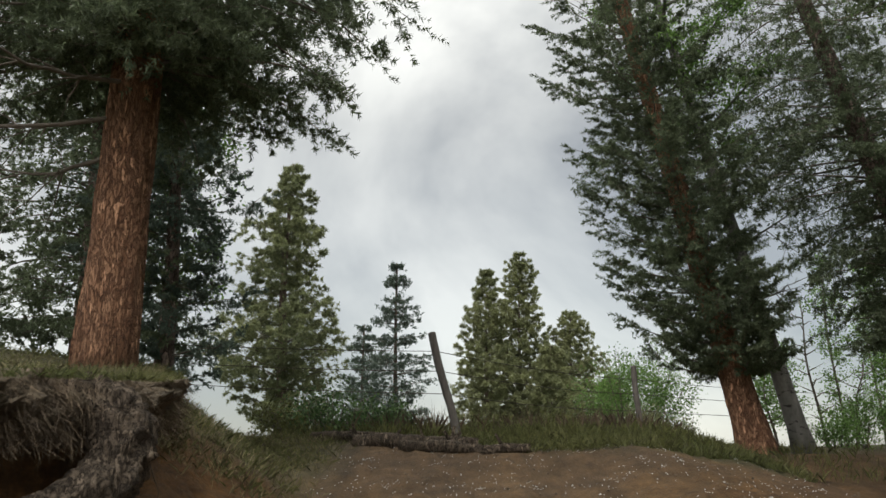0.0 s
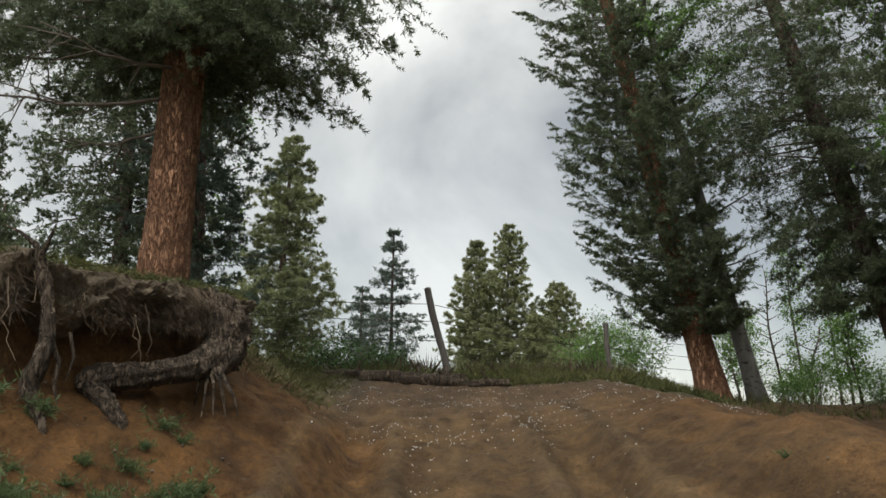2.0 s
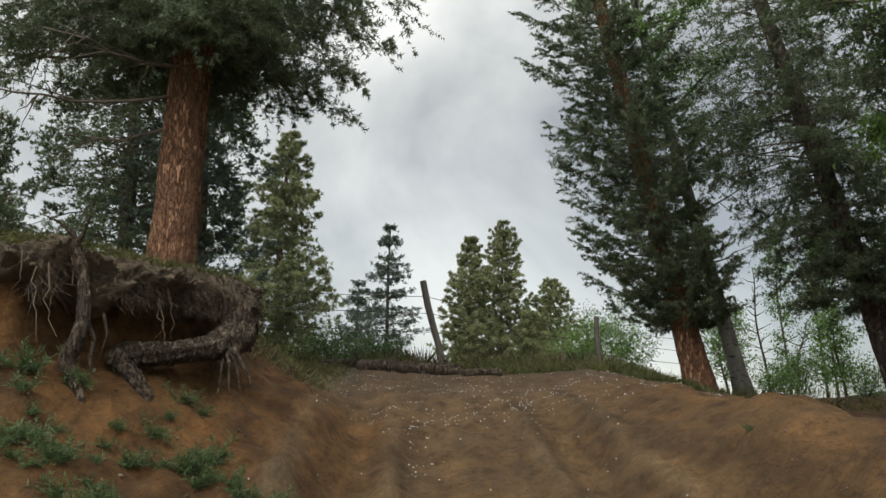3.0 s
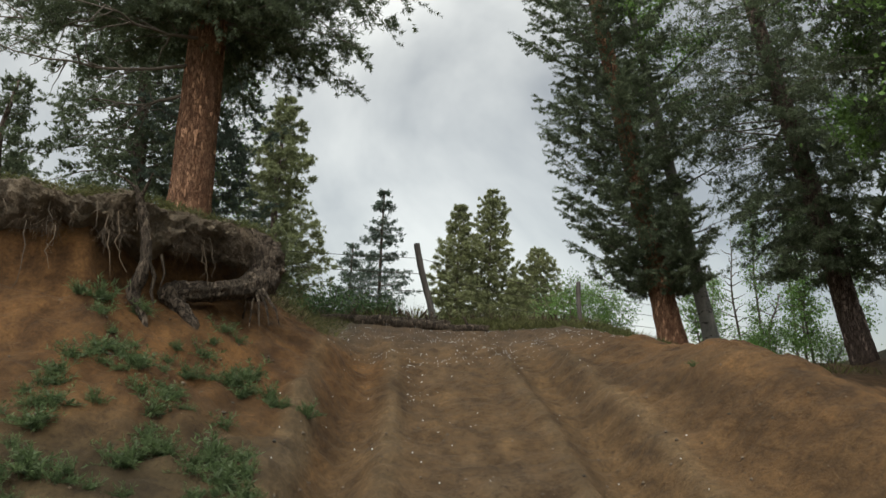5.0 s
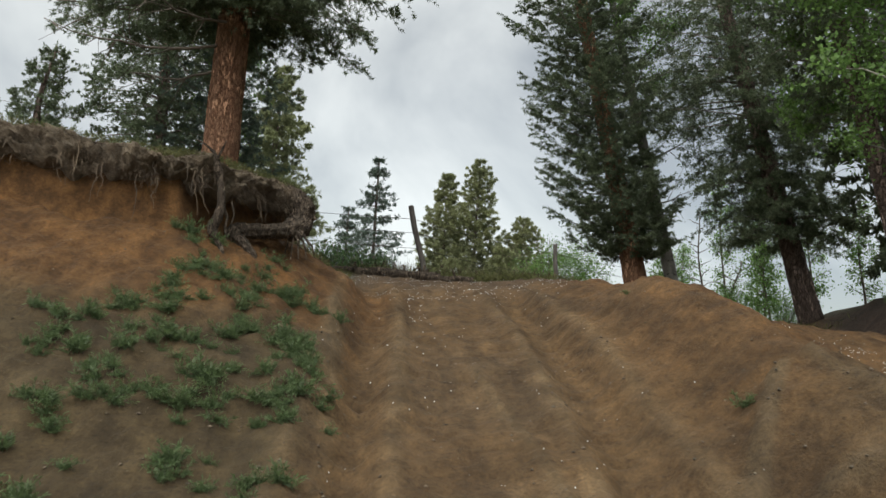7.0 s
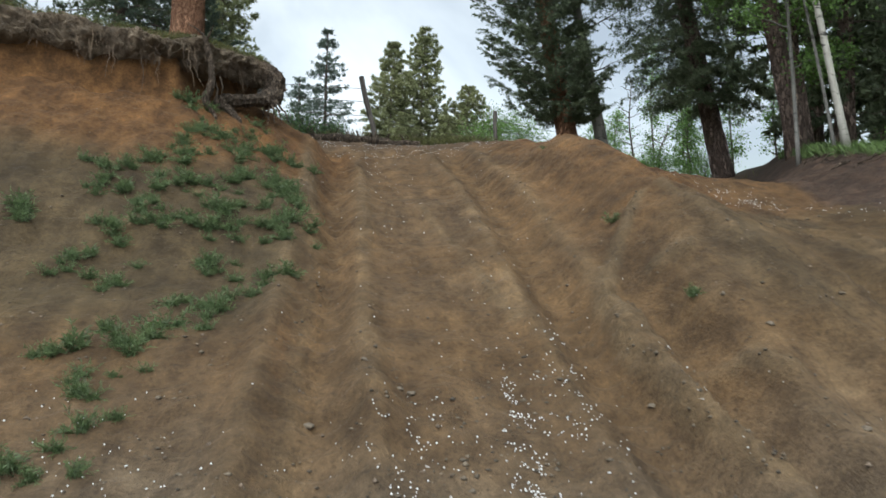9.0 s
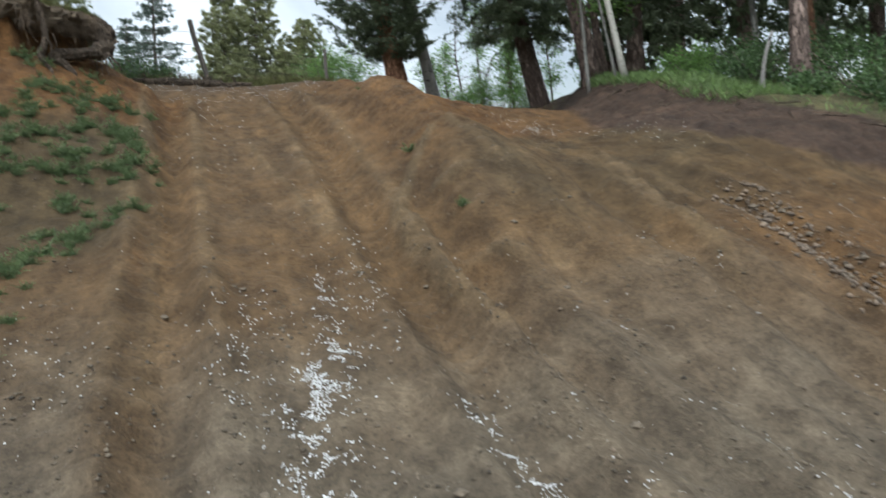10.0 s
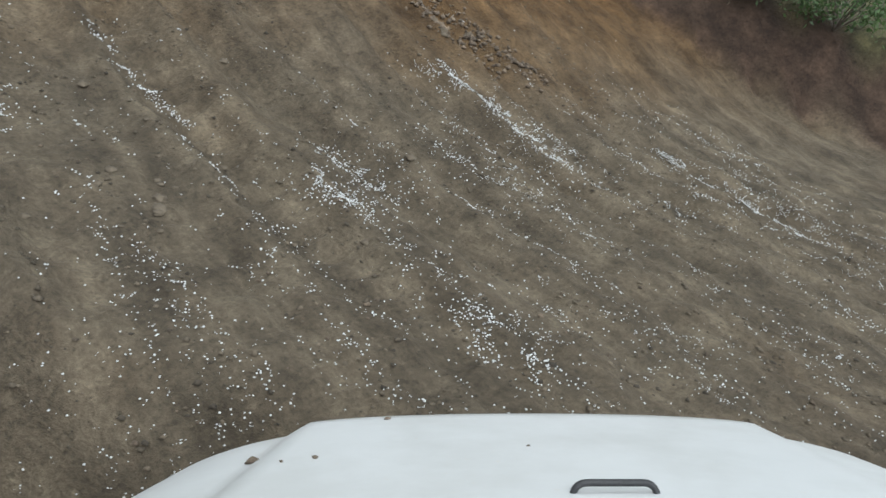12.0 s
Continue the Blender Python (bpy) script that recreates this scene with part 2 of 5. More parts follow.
M_WEED = soft_material("weed_leaves", (0.058, 0.094, 0.038), (0.128, 0.175, 0.070), 8.0, 0.55, island=0.45)
for _m in (M_NEEDLE, M_NEEDLE_BLUE, M_NEEDLE_OLIVE, M_NEEDLE_MID, M_LEAF, M_UNDER, M_GRASS, M_WEED):
    let_through(_m, 0.5)
M_ROOT = bark_material("weathered_root_wood", (0.068, 0.052, 0.038), (0.165, 0.128, 0.094), (0.026, 0.019, 0.014), 40.0)
M_POST = soft_material("weathered_grey_post", (0.045, 0.038, 0.034), (0.13, 0.115, 0.10), 6.0, 0.9, 40.0, 0.01, stretch=(1, 1, 0.15))
M_HAIL = soft_material("hail_ice", (0.46, 0.475, 0.475), (0.68, 0.69, 0.685), 40.0, 0.35)
M_STONE = soft_material("stones_and_clods", (0.060, 0.044, 0.030), (0.165, 0.125, 0.088), 6.0, 0.9, 60.0, 0.01, island=0.45)
M_WIRE, _, _b = material("rusty_fence_wire", 0.6, 0.8)
_b.inputs["Base Color"].default_value = (0.09, 0.075, 0.065, 1)


# ---- mesh tools ----
class Geo:
    """Collects vertices and triangles and makes one mesh of them."""

    def __init__(self):
        self.v, self.f, self.n = [], [], 0

    def add(self, v, f):
        v = np.asarray(v, float).reshape(-1, 3)
        self.v.append(v)
        self.f.append(np.asarray(f, int).reshape(-1, 3) + self.n)
        self.n += len(v)

    def tube(self, path, radii, segs=8, rough=0.0, cap=True):
        path = np.asarray(path, float)
        n = len(path)
        tan = np.gradient(path, axis=0)
        tan /= np.linalg.norm(tan, axis=1)[:, None] + 1e-9
        ref = np.array([0.0, 0.0, 1.0]) if abs(tan[:, 2]).mean() < 0.8 else np.array([1.0, 0.0, 0.0])
        a = np.cross(tan, ref)
        a /= np.linalg.norm(a, axis=1)[:, None] + 1e-9
        b = np.cross(tan, a)
        th = np.linspace(0, 2 * np.pi, segs, endpoint=False)
        rr = np.asarray(radii, float)[:, None] * np.ones(segs)
        if rough:
            rr = rr * (1 + rough * np.random.randn(n, segs) * 0.5)
        ring = path[:, None] + rr[..., None] * (np.cos(th)[None, :, None] * a[:, None] + np.sin(th)[None, :, None] * b[:, None])
        i = np.arange(n - 1)[:, None] * segs
        j = np.arange(segs)[None]
        k = (j + 1) % segs
        q = np.stack([i + j, i + k, i + k + segs, i + j + segs], -1).reshape(-1, 4)
        f = np.concatenate([q[:, [0, 1, 2]], q[:, [0, 2, 3]]])
        v = ring.reshape(-1, 3)
        if cap:
            v = np.concatenate([v, path[[0]], path[[-1]]])
            c0, c1 = n * segs, n * segs + 1
            j = np.arange(segs)
            k = (j + 1) % segs
            f = np.concatenate([f, np.stack([k, j, c0 + 0 * j], -1), np.stack([j + (n - 1) * segs, k + (n - 1) * segs, c1 + 0 * j], -1)])
        self.add(v, f)

    def blades(self, base, way, length, width, bend=0.0):
        """One slim pointed triangle pair for each row."""
        base, way = np.asarray(base), np.asarray(way)
        way = way / (np.linalg.norm(way, axis=1)[:, None] + 1e-9)
        side = np.cross(way, np.random.randn(len(way), 3))
        side /= np.linalg.norm(side, axis=1)[:, None] + 1e-9
        length, width = np.broadcast_to(length, len(way))[:, None], np.broadcast_to(width, len(way))[:, None]
        midp = base + way * length * 0.45
        tip = base + way * length
        tip[:, 2] -= np.broadcast_to(bend, len(way)) * length[:, 0]
        v = np.stack([base, midp - side * width / 2, tip, midp + side * width / 2], 1).reshape(-1, 3)
        i = np.arange(len(base))[:, None] * 4
        self.add(v, np.concatenate([i + [0, 1, 2], i + [0, 2, 3]]))

    def sprays(self, pos, way, length, needles, nlen, nwid, spread=0.85):
        """Twigs set round with needles."""
        m = len(pos)
        k = needles
        s = np.random.rand(m, k, 1)
        w = way / (np.linalg.norm(way, axis=1)[:, None] + 1e-9)
        rad = np.random.randn(m, k, 3)
        rad -= (rad * w[:, None]).sum(-1, keepdims=True) * w[:, None]
        rad /= np.linalg.norm(rad, axis=-1)[..., None] + 1e-9
        base = pos[:, None] + w[:, None] * (s * np.broadcast_to(length, m)[:, None, None])
        d = w[:, None] * 0.55 + rad * spread
        base, d = base.reshape(-1, 3), d.reshape(-1, 3)
        d /= np.linalg.norm(d, axis=1)[:, None]
        side = np.cross(d, np.random.randn(m * k, 3))
        side *= nwid * 0.5 / (np.linalg.norm(side, axis=1)[:, None] + 1e-9)
        tip = base + d * (nlen * np.random.uniform(0.7, 1.25, (m * k, 1)))
        self.add(np.stack([base - side, base + side, tip], 1).reshape(-1, 3), np.arange(m * k * 3).reshape(-1, 3))

    def make(self, name, mat, smooth=True):
        v = np.concatenate(self.v).astype(np.float32)
        f = np.concatenate(self.f).astype(np.int32)
        me = bpy.data.meshes.new(name)
        me.vertices.add(len(v))
        me.vertices.foreach_set("co", v.ravel())
        me.loops.add(f.size)
        me.loops.foreach_set("vertex_index", f.ravel())
        me.polygons.add(len(f))
        me.polygons.foreach_set("loop_start", np.arange(0, f.size, 3, dtype=np.int32))
        if smooth:
            me.polygons.foreach_set("use_smooth", np.ones(len(f), bool))
        me.update(calc_edges=True)
        me.materials.append(mat)
        return me


def part(name, geo, mat, parent, label="", smooth=True):
    ob = new(name, geo.make(name, mat, smooth))
    ob.parent = parent
    return tagged(ob, label) if label else ob


def thing(name, place, label, category, group="", kind=""):
    ob = new(name)
    ob.location = place
    ob.empty_display_size = 0.2
    return tagged(ob, label, category, group, kind)


# ---- the lie of the land ----
def sstep(a, b, v):
    t = np.clip((np.asarray(v, float) - a) / (b - a), 0, 1)
    return t * t * (3 - 2 * t)


ROAD_Y = np.array([-30, -14, -9, -5.5, -4.3, -3.0, -1.86, 0, 1, 2.2, 4, 4.5, 7, 10.2, 13, 17, 30, 80, 900.0])
ROAD_Z = np.array([0.2, -0.7, -1.08, -1.06, -0.96, -0.64, -0.36, 0.10, 0.36, 0.72, 1.12, 1.27, 1.64, 2.08, 2.17, 2.25, 2.1, 1.2, -25.0])


TOE_Y, TOE_X = [-30, -5, -3.1, -2.6, -1.9, -1.1, -0.5, 0.3, 1.0, 2.0, 3.0, 5.0, 8.0, 10.0, 14.0, 20.0], [12.0, 7.0, 5.8, 5.35, 4.75, 4.05, 3.6, 3.42, 3.5, 3.85, 4.15, 4.75, 6.0, 7.1, 8.6, 10.0]


def face_width(y):
    """How wide the face of the red bank is, from toe to grass."""
    return np.interp(y, [-3.0, -1.5, 0.0, 2.0, 5.0, 9.0], [0.85, 1.1, 1.75, 1.5, 1.15, 1.0])


def road_height(y):
    y = np.asarray(y, float)
    return (np.interp(y - 0.35, ROAD_Y, ROAD_Z) + np.interp(y, ROAD_Y, ROAD_Z) + np.interp(y + 0.35, ROAD_Y, ROAD_Z)) / 3


def reach(x, y, xe, ye):
    a, b = x - xe, ye - y
    out = np.hypot(np.maximum(a, 0), np.maximum(b, 0))
    return np.where((a > 0) | (b > 0), -out, np.minimum(-a, -b))


def bank_reach(x, y):
    """How far inside the edge of the upper bank a place lies (negative: in front of it)."""
    xe = np.interp(y, [-50, 1.9, 2.3, 3.4, 4.2, 5, 7, 10, 14, 60], [-2.15, -2.15, -2.05, -1.62, -1.6, -1.85, -2.3, -3.2, -4.5, -9])
    return reach(x, y, xe, 2.08 + 0.10 * (np.clip(x, -9, -2) + 2))


def talus_reach(x, y):
    """The same for the loose slope below it."""
    xe = np.interp(y, [-50, 1.9, 2.3, 3.4, 4.2, 5, 7, 10, 14, 60], [-2.1, -2.1, -1.9, -1.45, -1.5, -1.8, -2.25, -3.2, -4.5, -9])
    return reach(x, y, xe, 1.9 + 0.10 * (np.clip(x, -9, -2) + 2))


def smooth_max(a, b, k):
    h = np.clip(0.5 + 0.5 * (a - b) / k, 0, 1)
    return b + (a - b) * h + k * h * (1 - h)


def ground_height(x, y):
    x, y = np.asarray(x, float), np.asarray(y, float)
    z = road_height(y)
    # left bank: talus, then the cut face
    d = bank_reach(x, y)
    top = 1.92 + 0.105 * (np.clip(y, 1.9, 8) - 2.2) + 0.13 * np.clip(-2.2 - x, 0, 2.5) - 0.10 * np.clip(y - 12, 0, 30)
    cut = 0.47 - 0.26 * sstep(4.0, 6.0, y)
    talus = (top - cut) + 0.62 * np.minimum(talus_reach(x, y), 0)
    z = smooth_max(z, np.where(d > -6, talus, -9), 0.12)
    z = z + np.where(d > -0.08, np.maximum(top - z, 0), 0) * sstep(-0.08, 0.10, d)
    # right side: shoulder, berm, second track and bank
    berm = 0.46 * np.exp(-(((x - 1.55) / 0.50) ** 2)) * sstep(-2.6, -0.3, y) * (1 - 0.65 * sstep(1.8, 4.5, y)) * (1 - sstep(7, 10, y))
    hump = 0.04 * np.exp(-(((x - 2.6) / 1.0) ** 2)) * sstep(3.8, 5.6, y) * (1 - sstep(6.5, 9, y))
    shoulder = 0.36 * sstep(0.6, 2.6, x) * sstep(-5.2, -2.2, y) * (1 - 0.75 * sstep(-0.5, 2.5, y)) * (1 - sstep(3.5, 6, y))
    rise = 0.22 * sstep(2.9, 3.8, x) * sstep(-3, -0.8, y) * (1 - sstep(0.2, 2, y))
    knoll = 0.11 * np.exp(-(((x - 1.62) / 0.45) ** 2) - ((y - 1.5) / 0.9) ** 2)
    knoll = knoll + 0.185 * np.exp(-(((x - 2.08) / 0.78) ** 2) - ((y - 3.15) / 0.8) ** 2) + 0.11 * np.exp(-(((x - 1.45) / 0.5) ** 2) - ((y - 4.4) / 0.8) ** 2)
    dip = 0.25 * sstep(3.2, 4.5, x) * sstep(10.5, 13.0, y) * (1 - sstep(17, 22, y)) + 0.52 * sstep(2.3, 4.2, x) * sstep(2.8, 7.0, y) * (1 - sstep(10.5, 13.5, y))
    low = z + berm + hump + shoulder + rise + knoll - dip
    xb = np.interp(y, TOE_Y, TOE_X)
    up = np.minimum(0.97 + 0.20 * (np.minimum(y, 2.5) - 0.5) + 0.115 * np.maximum(y - 2.5, 0), 2.35)
    low = low + np.maximum(up - low, 0) * sstep(0.0, 1.0, (x - xb) / face_width(y)) * (1 - sstep(20, 40, y))
    # bank behind, where the track ends
    low = low + 1.6 * sstep(8.2, 13.0, -(x * 0.71 + y * 0.71))
    # the tilted patch on which the vehicle stands
    ahead, side = (x + 1.327) * 0.711 + (y + 8.331) * 0.703, (x + 1.327) * 0.703 - (y + 8.331) * 0.711
    tilt = -0.985 - 0.375 * ahead + 0.235 * side
    on = (1 - sstep(1.45, 2.3, ahead)) * (1 - sstep(1.2, 2.6, -ahead)) * (1 - sstep(1.0, 2.0, np.abs(side)))
    return low + (tilt - low) * on


RIDGES = (([(1.40, 0.14), (1.09, -0.34), (0.80, -0.96), (0.72, -1.62), (0.82, -2.24), (0.90, -2.95)], 0.055, 0.055), ([(0.0, 1.6), (0.17, 0.35), (0.27, -1.06)], 0.05, 0.03),
          ([(1.00, -1.85), (1.15, -1.95), (1.30, -2.15)], 0.05, 0.045), ([(1.54, 0.1), (1.60, -0.85)], 0.06, 0.04), ([(1.15, -0.80), (1.32, -0.92)], 0.06, 0.05),
          ([(0.84, -0.95), (0.92, -1.62)], 0.045, 0.04), ([(2.72, -0.5), (2.43, -2.17), (2.24, -2.98)], 0.06, 0.04), ([(-0.95, 2.4), (-0.86, 0.49), (-0.88, -1.0), (-0.92, -3.2)], 0.075, 0.04))


def ridges(x, y):
    """Crests of dirt thrown up by the tyres."""
    out = np.zeros(np.shape(x))
    for pts, wid, high in RIDGES:
        near = np.full(np.shape(x), 9.0)
        for (ax, ay), (bx, by) in zip(pts, pts[1:]):
            k = np.clip(((x - ax) * (bx - ax) + (y - ay) * (by - ay)) / ((bx - ax) ** 2 + (by - ay) ** 2), 0, 1)
            near = np.minimum(near, np.hypot(x - ax - k * (bx - ax), y - ay - k * (by - ay)))
        out = np.maximum(out, high * np.exp(-((near / wid) ** 2)))
    return out


def ruts(x, y):
    """Wheel tracks on the slope, with ridges of pushed-up dirt and lug marks."""
    c = 0.05 * np.sin(y * 0.55) - 0.06
    on = sstep(7.5, 4.0, y) * sstep(-7.5, -5.0, y)
    out = 0
    for off, wid, deep, ridge in ((-0.72, 0.15, 0.08, 0.075), (0.70, 0.15, 0.075, 0.065)):
        u = (x - c - off) / wid
        out = out + 0.020 * np.sin(y * 36 + 3 * np.sign(u)) * np.exp(-(u**2)) - deep * np.exp(-(u**2)) + ridge * np.exp(-((np.abs(u) - 1.6) ** 2) * 2.5)
    for line, deep in ((1.06 + 0.05 * np.sin(y), 0.075), (1.55, 0.04), (2.25 + 0.06 * np.sin(y * 0.8), 0.08), (3.02, 0.07), (3.75, 0.05)):
        u = (x - line - 0.10 * np.clip(-3.5 - y, 0, 3)) / 0.12
        out = out + (-deep * np.exp(-(u**2)) + 0.6 * deep * np.exp(-((np.abs(u) - 1.7) ** 2) * 2)) * sstep(-0.2, -1.4, y)
    return out * on + ridges(x, y)


def graded(lo, hi, fine, far_lo, far_hi, grow=1.16):
    core = np.arange(lo, hi + fine / 2, fine)
    left, right, s = [], [], fine
    v = core[0]
    while v > far_lo:
        s *= grow
        v -= s
        left.append(v)
    s, v = fine, core[-1]
    while v < far_hi:
        s *= grow
        v += s
        right.append(v)
    return np.concatenate([left[::-1], core, right])


def relief(x, y, z):
    out = np.zeros(len(x))
    for i in range(len(x)):
        near = abs(x[i]) < 9 and -11 < y[i] < 16
        p = Vector((x[i], y[i], 0.0))
        h = 0.05 * noise.noise(p * 0.9)
        if near:
            h += 0.030 * noise.noise(p * 3.1) + 0.024 * noise.noise(p * 8.3) + 0.013 * noise.noise(p * 17.0)
            h += 0.022 * noise.noise(Vector((x[i] * 6.5, y[i] * 0.9, 4.0)))
        else:
            h += 0.25 * noise.noise(p * 0.08)
        out[i] = h
    d = bank_reach(x, y)
    loose_face = sstep(-2.6, -0.8, d) * (d < 0.02) * (x > -6) * (y > -2)
    out += loose_face * np.array([0.030 * noise.noise(Vector((a * 7, b * 4, 1.0))) - 0.035 * abs(noise.noise(Vector((a * 3.5, b * 1.6, 5.0)))) + 0.028 * noise.noise(Vector((a * 12, b * 12, 3.0))) if c > 0 else 0.0 for a, b, c in zip(x, y, loose_face)])
    reach_in = x - np.interp(y, TOE_Y, TOE_X)
    rubble = 0.8 * np.exp(-(((x - 1.6) / 0.6) ** 2)) * sstep(-1.2, 0.2, y) * (1 - sstep(3.5, 5.0, y)) + 1.6 * sstep(0.0, 0.15, reach_in) * (1 - sstep(1.0, 1.6, reach_in)) * (np.abs(y - 2) < 7)
    out += rubble * np.array([0.018 * noise.noise(Vector((a * 12, b * 12, 8.0))) + 0.022 * noise.noise(Vector((a * 5.5, b * 5.5, 2.0))) if c > 0.05 else 0.0 for a, b, c in zip(x, y, rubble)])
    crest = ridges(x, y) / 0.05 + 0.6 * np.exp(-(((x - 3.02) / 0.2) ** 2)) * sstep(-1.0, -2.0, y)
    rough = np.array([noise.noise(Vector((a * 13, b * 13, 2.0))) + 0.8 * noise.noise(Vector((a * 24, b * 24, 6.0))) if c > 0.1 else 0.0 for a, b, c in zip(x, y, crest)])
    return out + 0.030 * rough * crest


def build_ground():
    xs = graded(-3.4, 5.2, 0.042, -700, 700, 1.2)
    ys = graded(-8.0, 5.5, 0.042, -300, 900, 1.2)
    X, Y = np.meshgrid(xs, ys)
    x, y = X.ravel(), Y.ravel()
    z = ground_height(x, y)
    d = bank_reach(x, y)
    z = z + ruts(x, y) + relief(x, y, z)
    nx, ny = len(xs), len(ys)
    i = (np.arange(ny - 1)[:, None] * nx + np.arange(nx - 1)[None]).ravel()
    q = np.stack([i, i + 1, i + nx + 1, i + nx], -1)
    g = Geo()
    g.add(np.stack([x, y, z], -1), np.concatenate([q[:, [0, 1, 2]], q[:, [0, 2, 3]]]))
    me = g.make("ground", M_GROUND)
    mud = 0.95 * sstep(-0.8, -5.2, y) + 0.10 * np.exp(-((x / 0.62) ** 4)) * sstep(6, 2, y) - 0.4 * sstep(1.8, 3.0, x) * sstep(-5.5, -3.5, y)
    mud = mud * (1 - 0.75 * np.exp(-(((x + 0.98) / 0.15) ** 2)) * sstep(-5.2, -3.0, y))
    dry = ridges(x, y) / 0.062 + np.clip(ruts(x, y) / 0.06, 0, 1) * 0.6 * sstep(-4.0, -2.0, y) - 0.1
    olive = 0.95 * sstep(-4.2, -2.6, d) * (1 - sstep(-1.5, -0.7, d)) * sstep(-0.75, -1.1, x) + 0.55 * np.exp(-(((x - 1.75) / 0.45) ** 2)) * sstep(-3.2, -1.6, y) * (1 - sstep(-0.2, 1.0, y)) + 0.6 * sstep(1.9, 2.5, x) * sstep(-2.8, -1.2, y) * (1 - sstep(0.6, 1.6, y))
    ochre = 0.95 * sstep(-1.7, -0.5, d) * sstep(-1.6, 0.9, y) * (1 - sstep(4.5, 6.5, y)) + 0.75 * np.exp(-(((x - 1.9) / 0.9) ** 2)) * sstep(-1.6, 0.6, y) * (1 - sstep(5.0, 7.5, y)) + 0.45 * sstep(2.0, 3.0, x) * sstep(-4.5, -2.5, y) + 0.7 * np.exp(-(((x + 0.98) / 0.14) ** 2)) * sstep(-3.0, -1.0, y) * (1 - sstep(2.2, 3.4, y))
    red = 0.95 * sstep(-0.1, 0.25, x - np.interp(y, TOE_Y, TOE_X)) + 0.30 * sstep(3.5, 7, y) * (x > -2)
    xb = np.interp(y, TOE_Y, TOE_X)
    fringe = np.interp(x, [-1.2, -0.4, 0.6, 1.3, 2.8, 4.0], [9.8, 9.6, 8.4, 7.6, 7.0, 9.5])
    turf = sstep(0.08, 0.3, d) + sstep(0.0, 1.0, y - fringe) * (1 - 0.8 * sstep(2.5, 4.0, x) * sstep(17, 13, y)) + sstep(0.78, 1.1, (x - xb) / face_width(y)) + 0.6 * sstep(5.2, 6.5, y) * sstep(-0.9, -1.4, x)
    for key, val in (("mud", mud), ("red", red), ("turf", turf), ("dry", dry), ("ochre", ochre), ("olive", olive)):
        at = me.attributes.new(key, "FLOAT", "POINT")
        at.data.foreach_set("value", np.clip(val, 0, 1).astype(np.float32))
    return tagged(new("ground", me), "ochre and brown dirt hillside with wheel ruts", "ground", kind="structure")


ground = build_ground()


def gz(x, y):
    return float(ground_height(np.array([x]), np.array([y]))[0])


# ---- trees ----
def trunk_line(height, lean, wob, n=24, power=1.0):
    s = np.linspace(0, 1, n)
    p = np.zeros((n, 3))
    p[:, 2] = s * height
    p[:, 0] = lean[0] * s**power + wob * np.sin(s * 7 + 1) * s
    p[:, 1] = lean[1] * s**power + wob * np.cos(s * 5) * s
    return p, s


CORE_FROM = 0.6  # bare trunk below the first short shoots


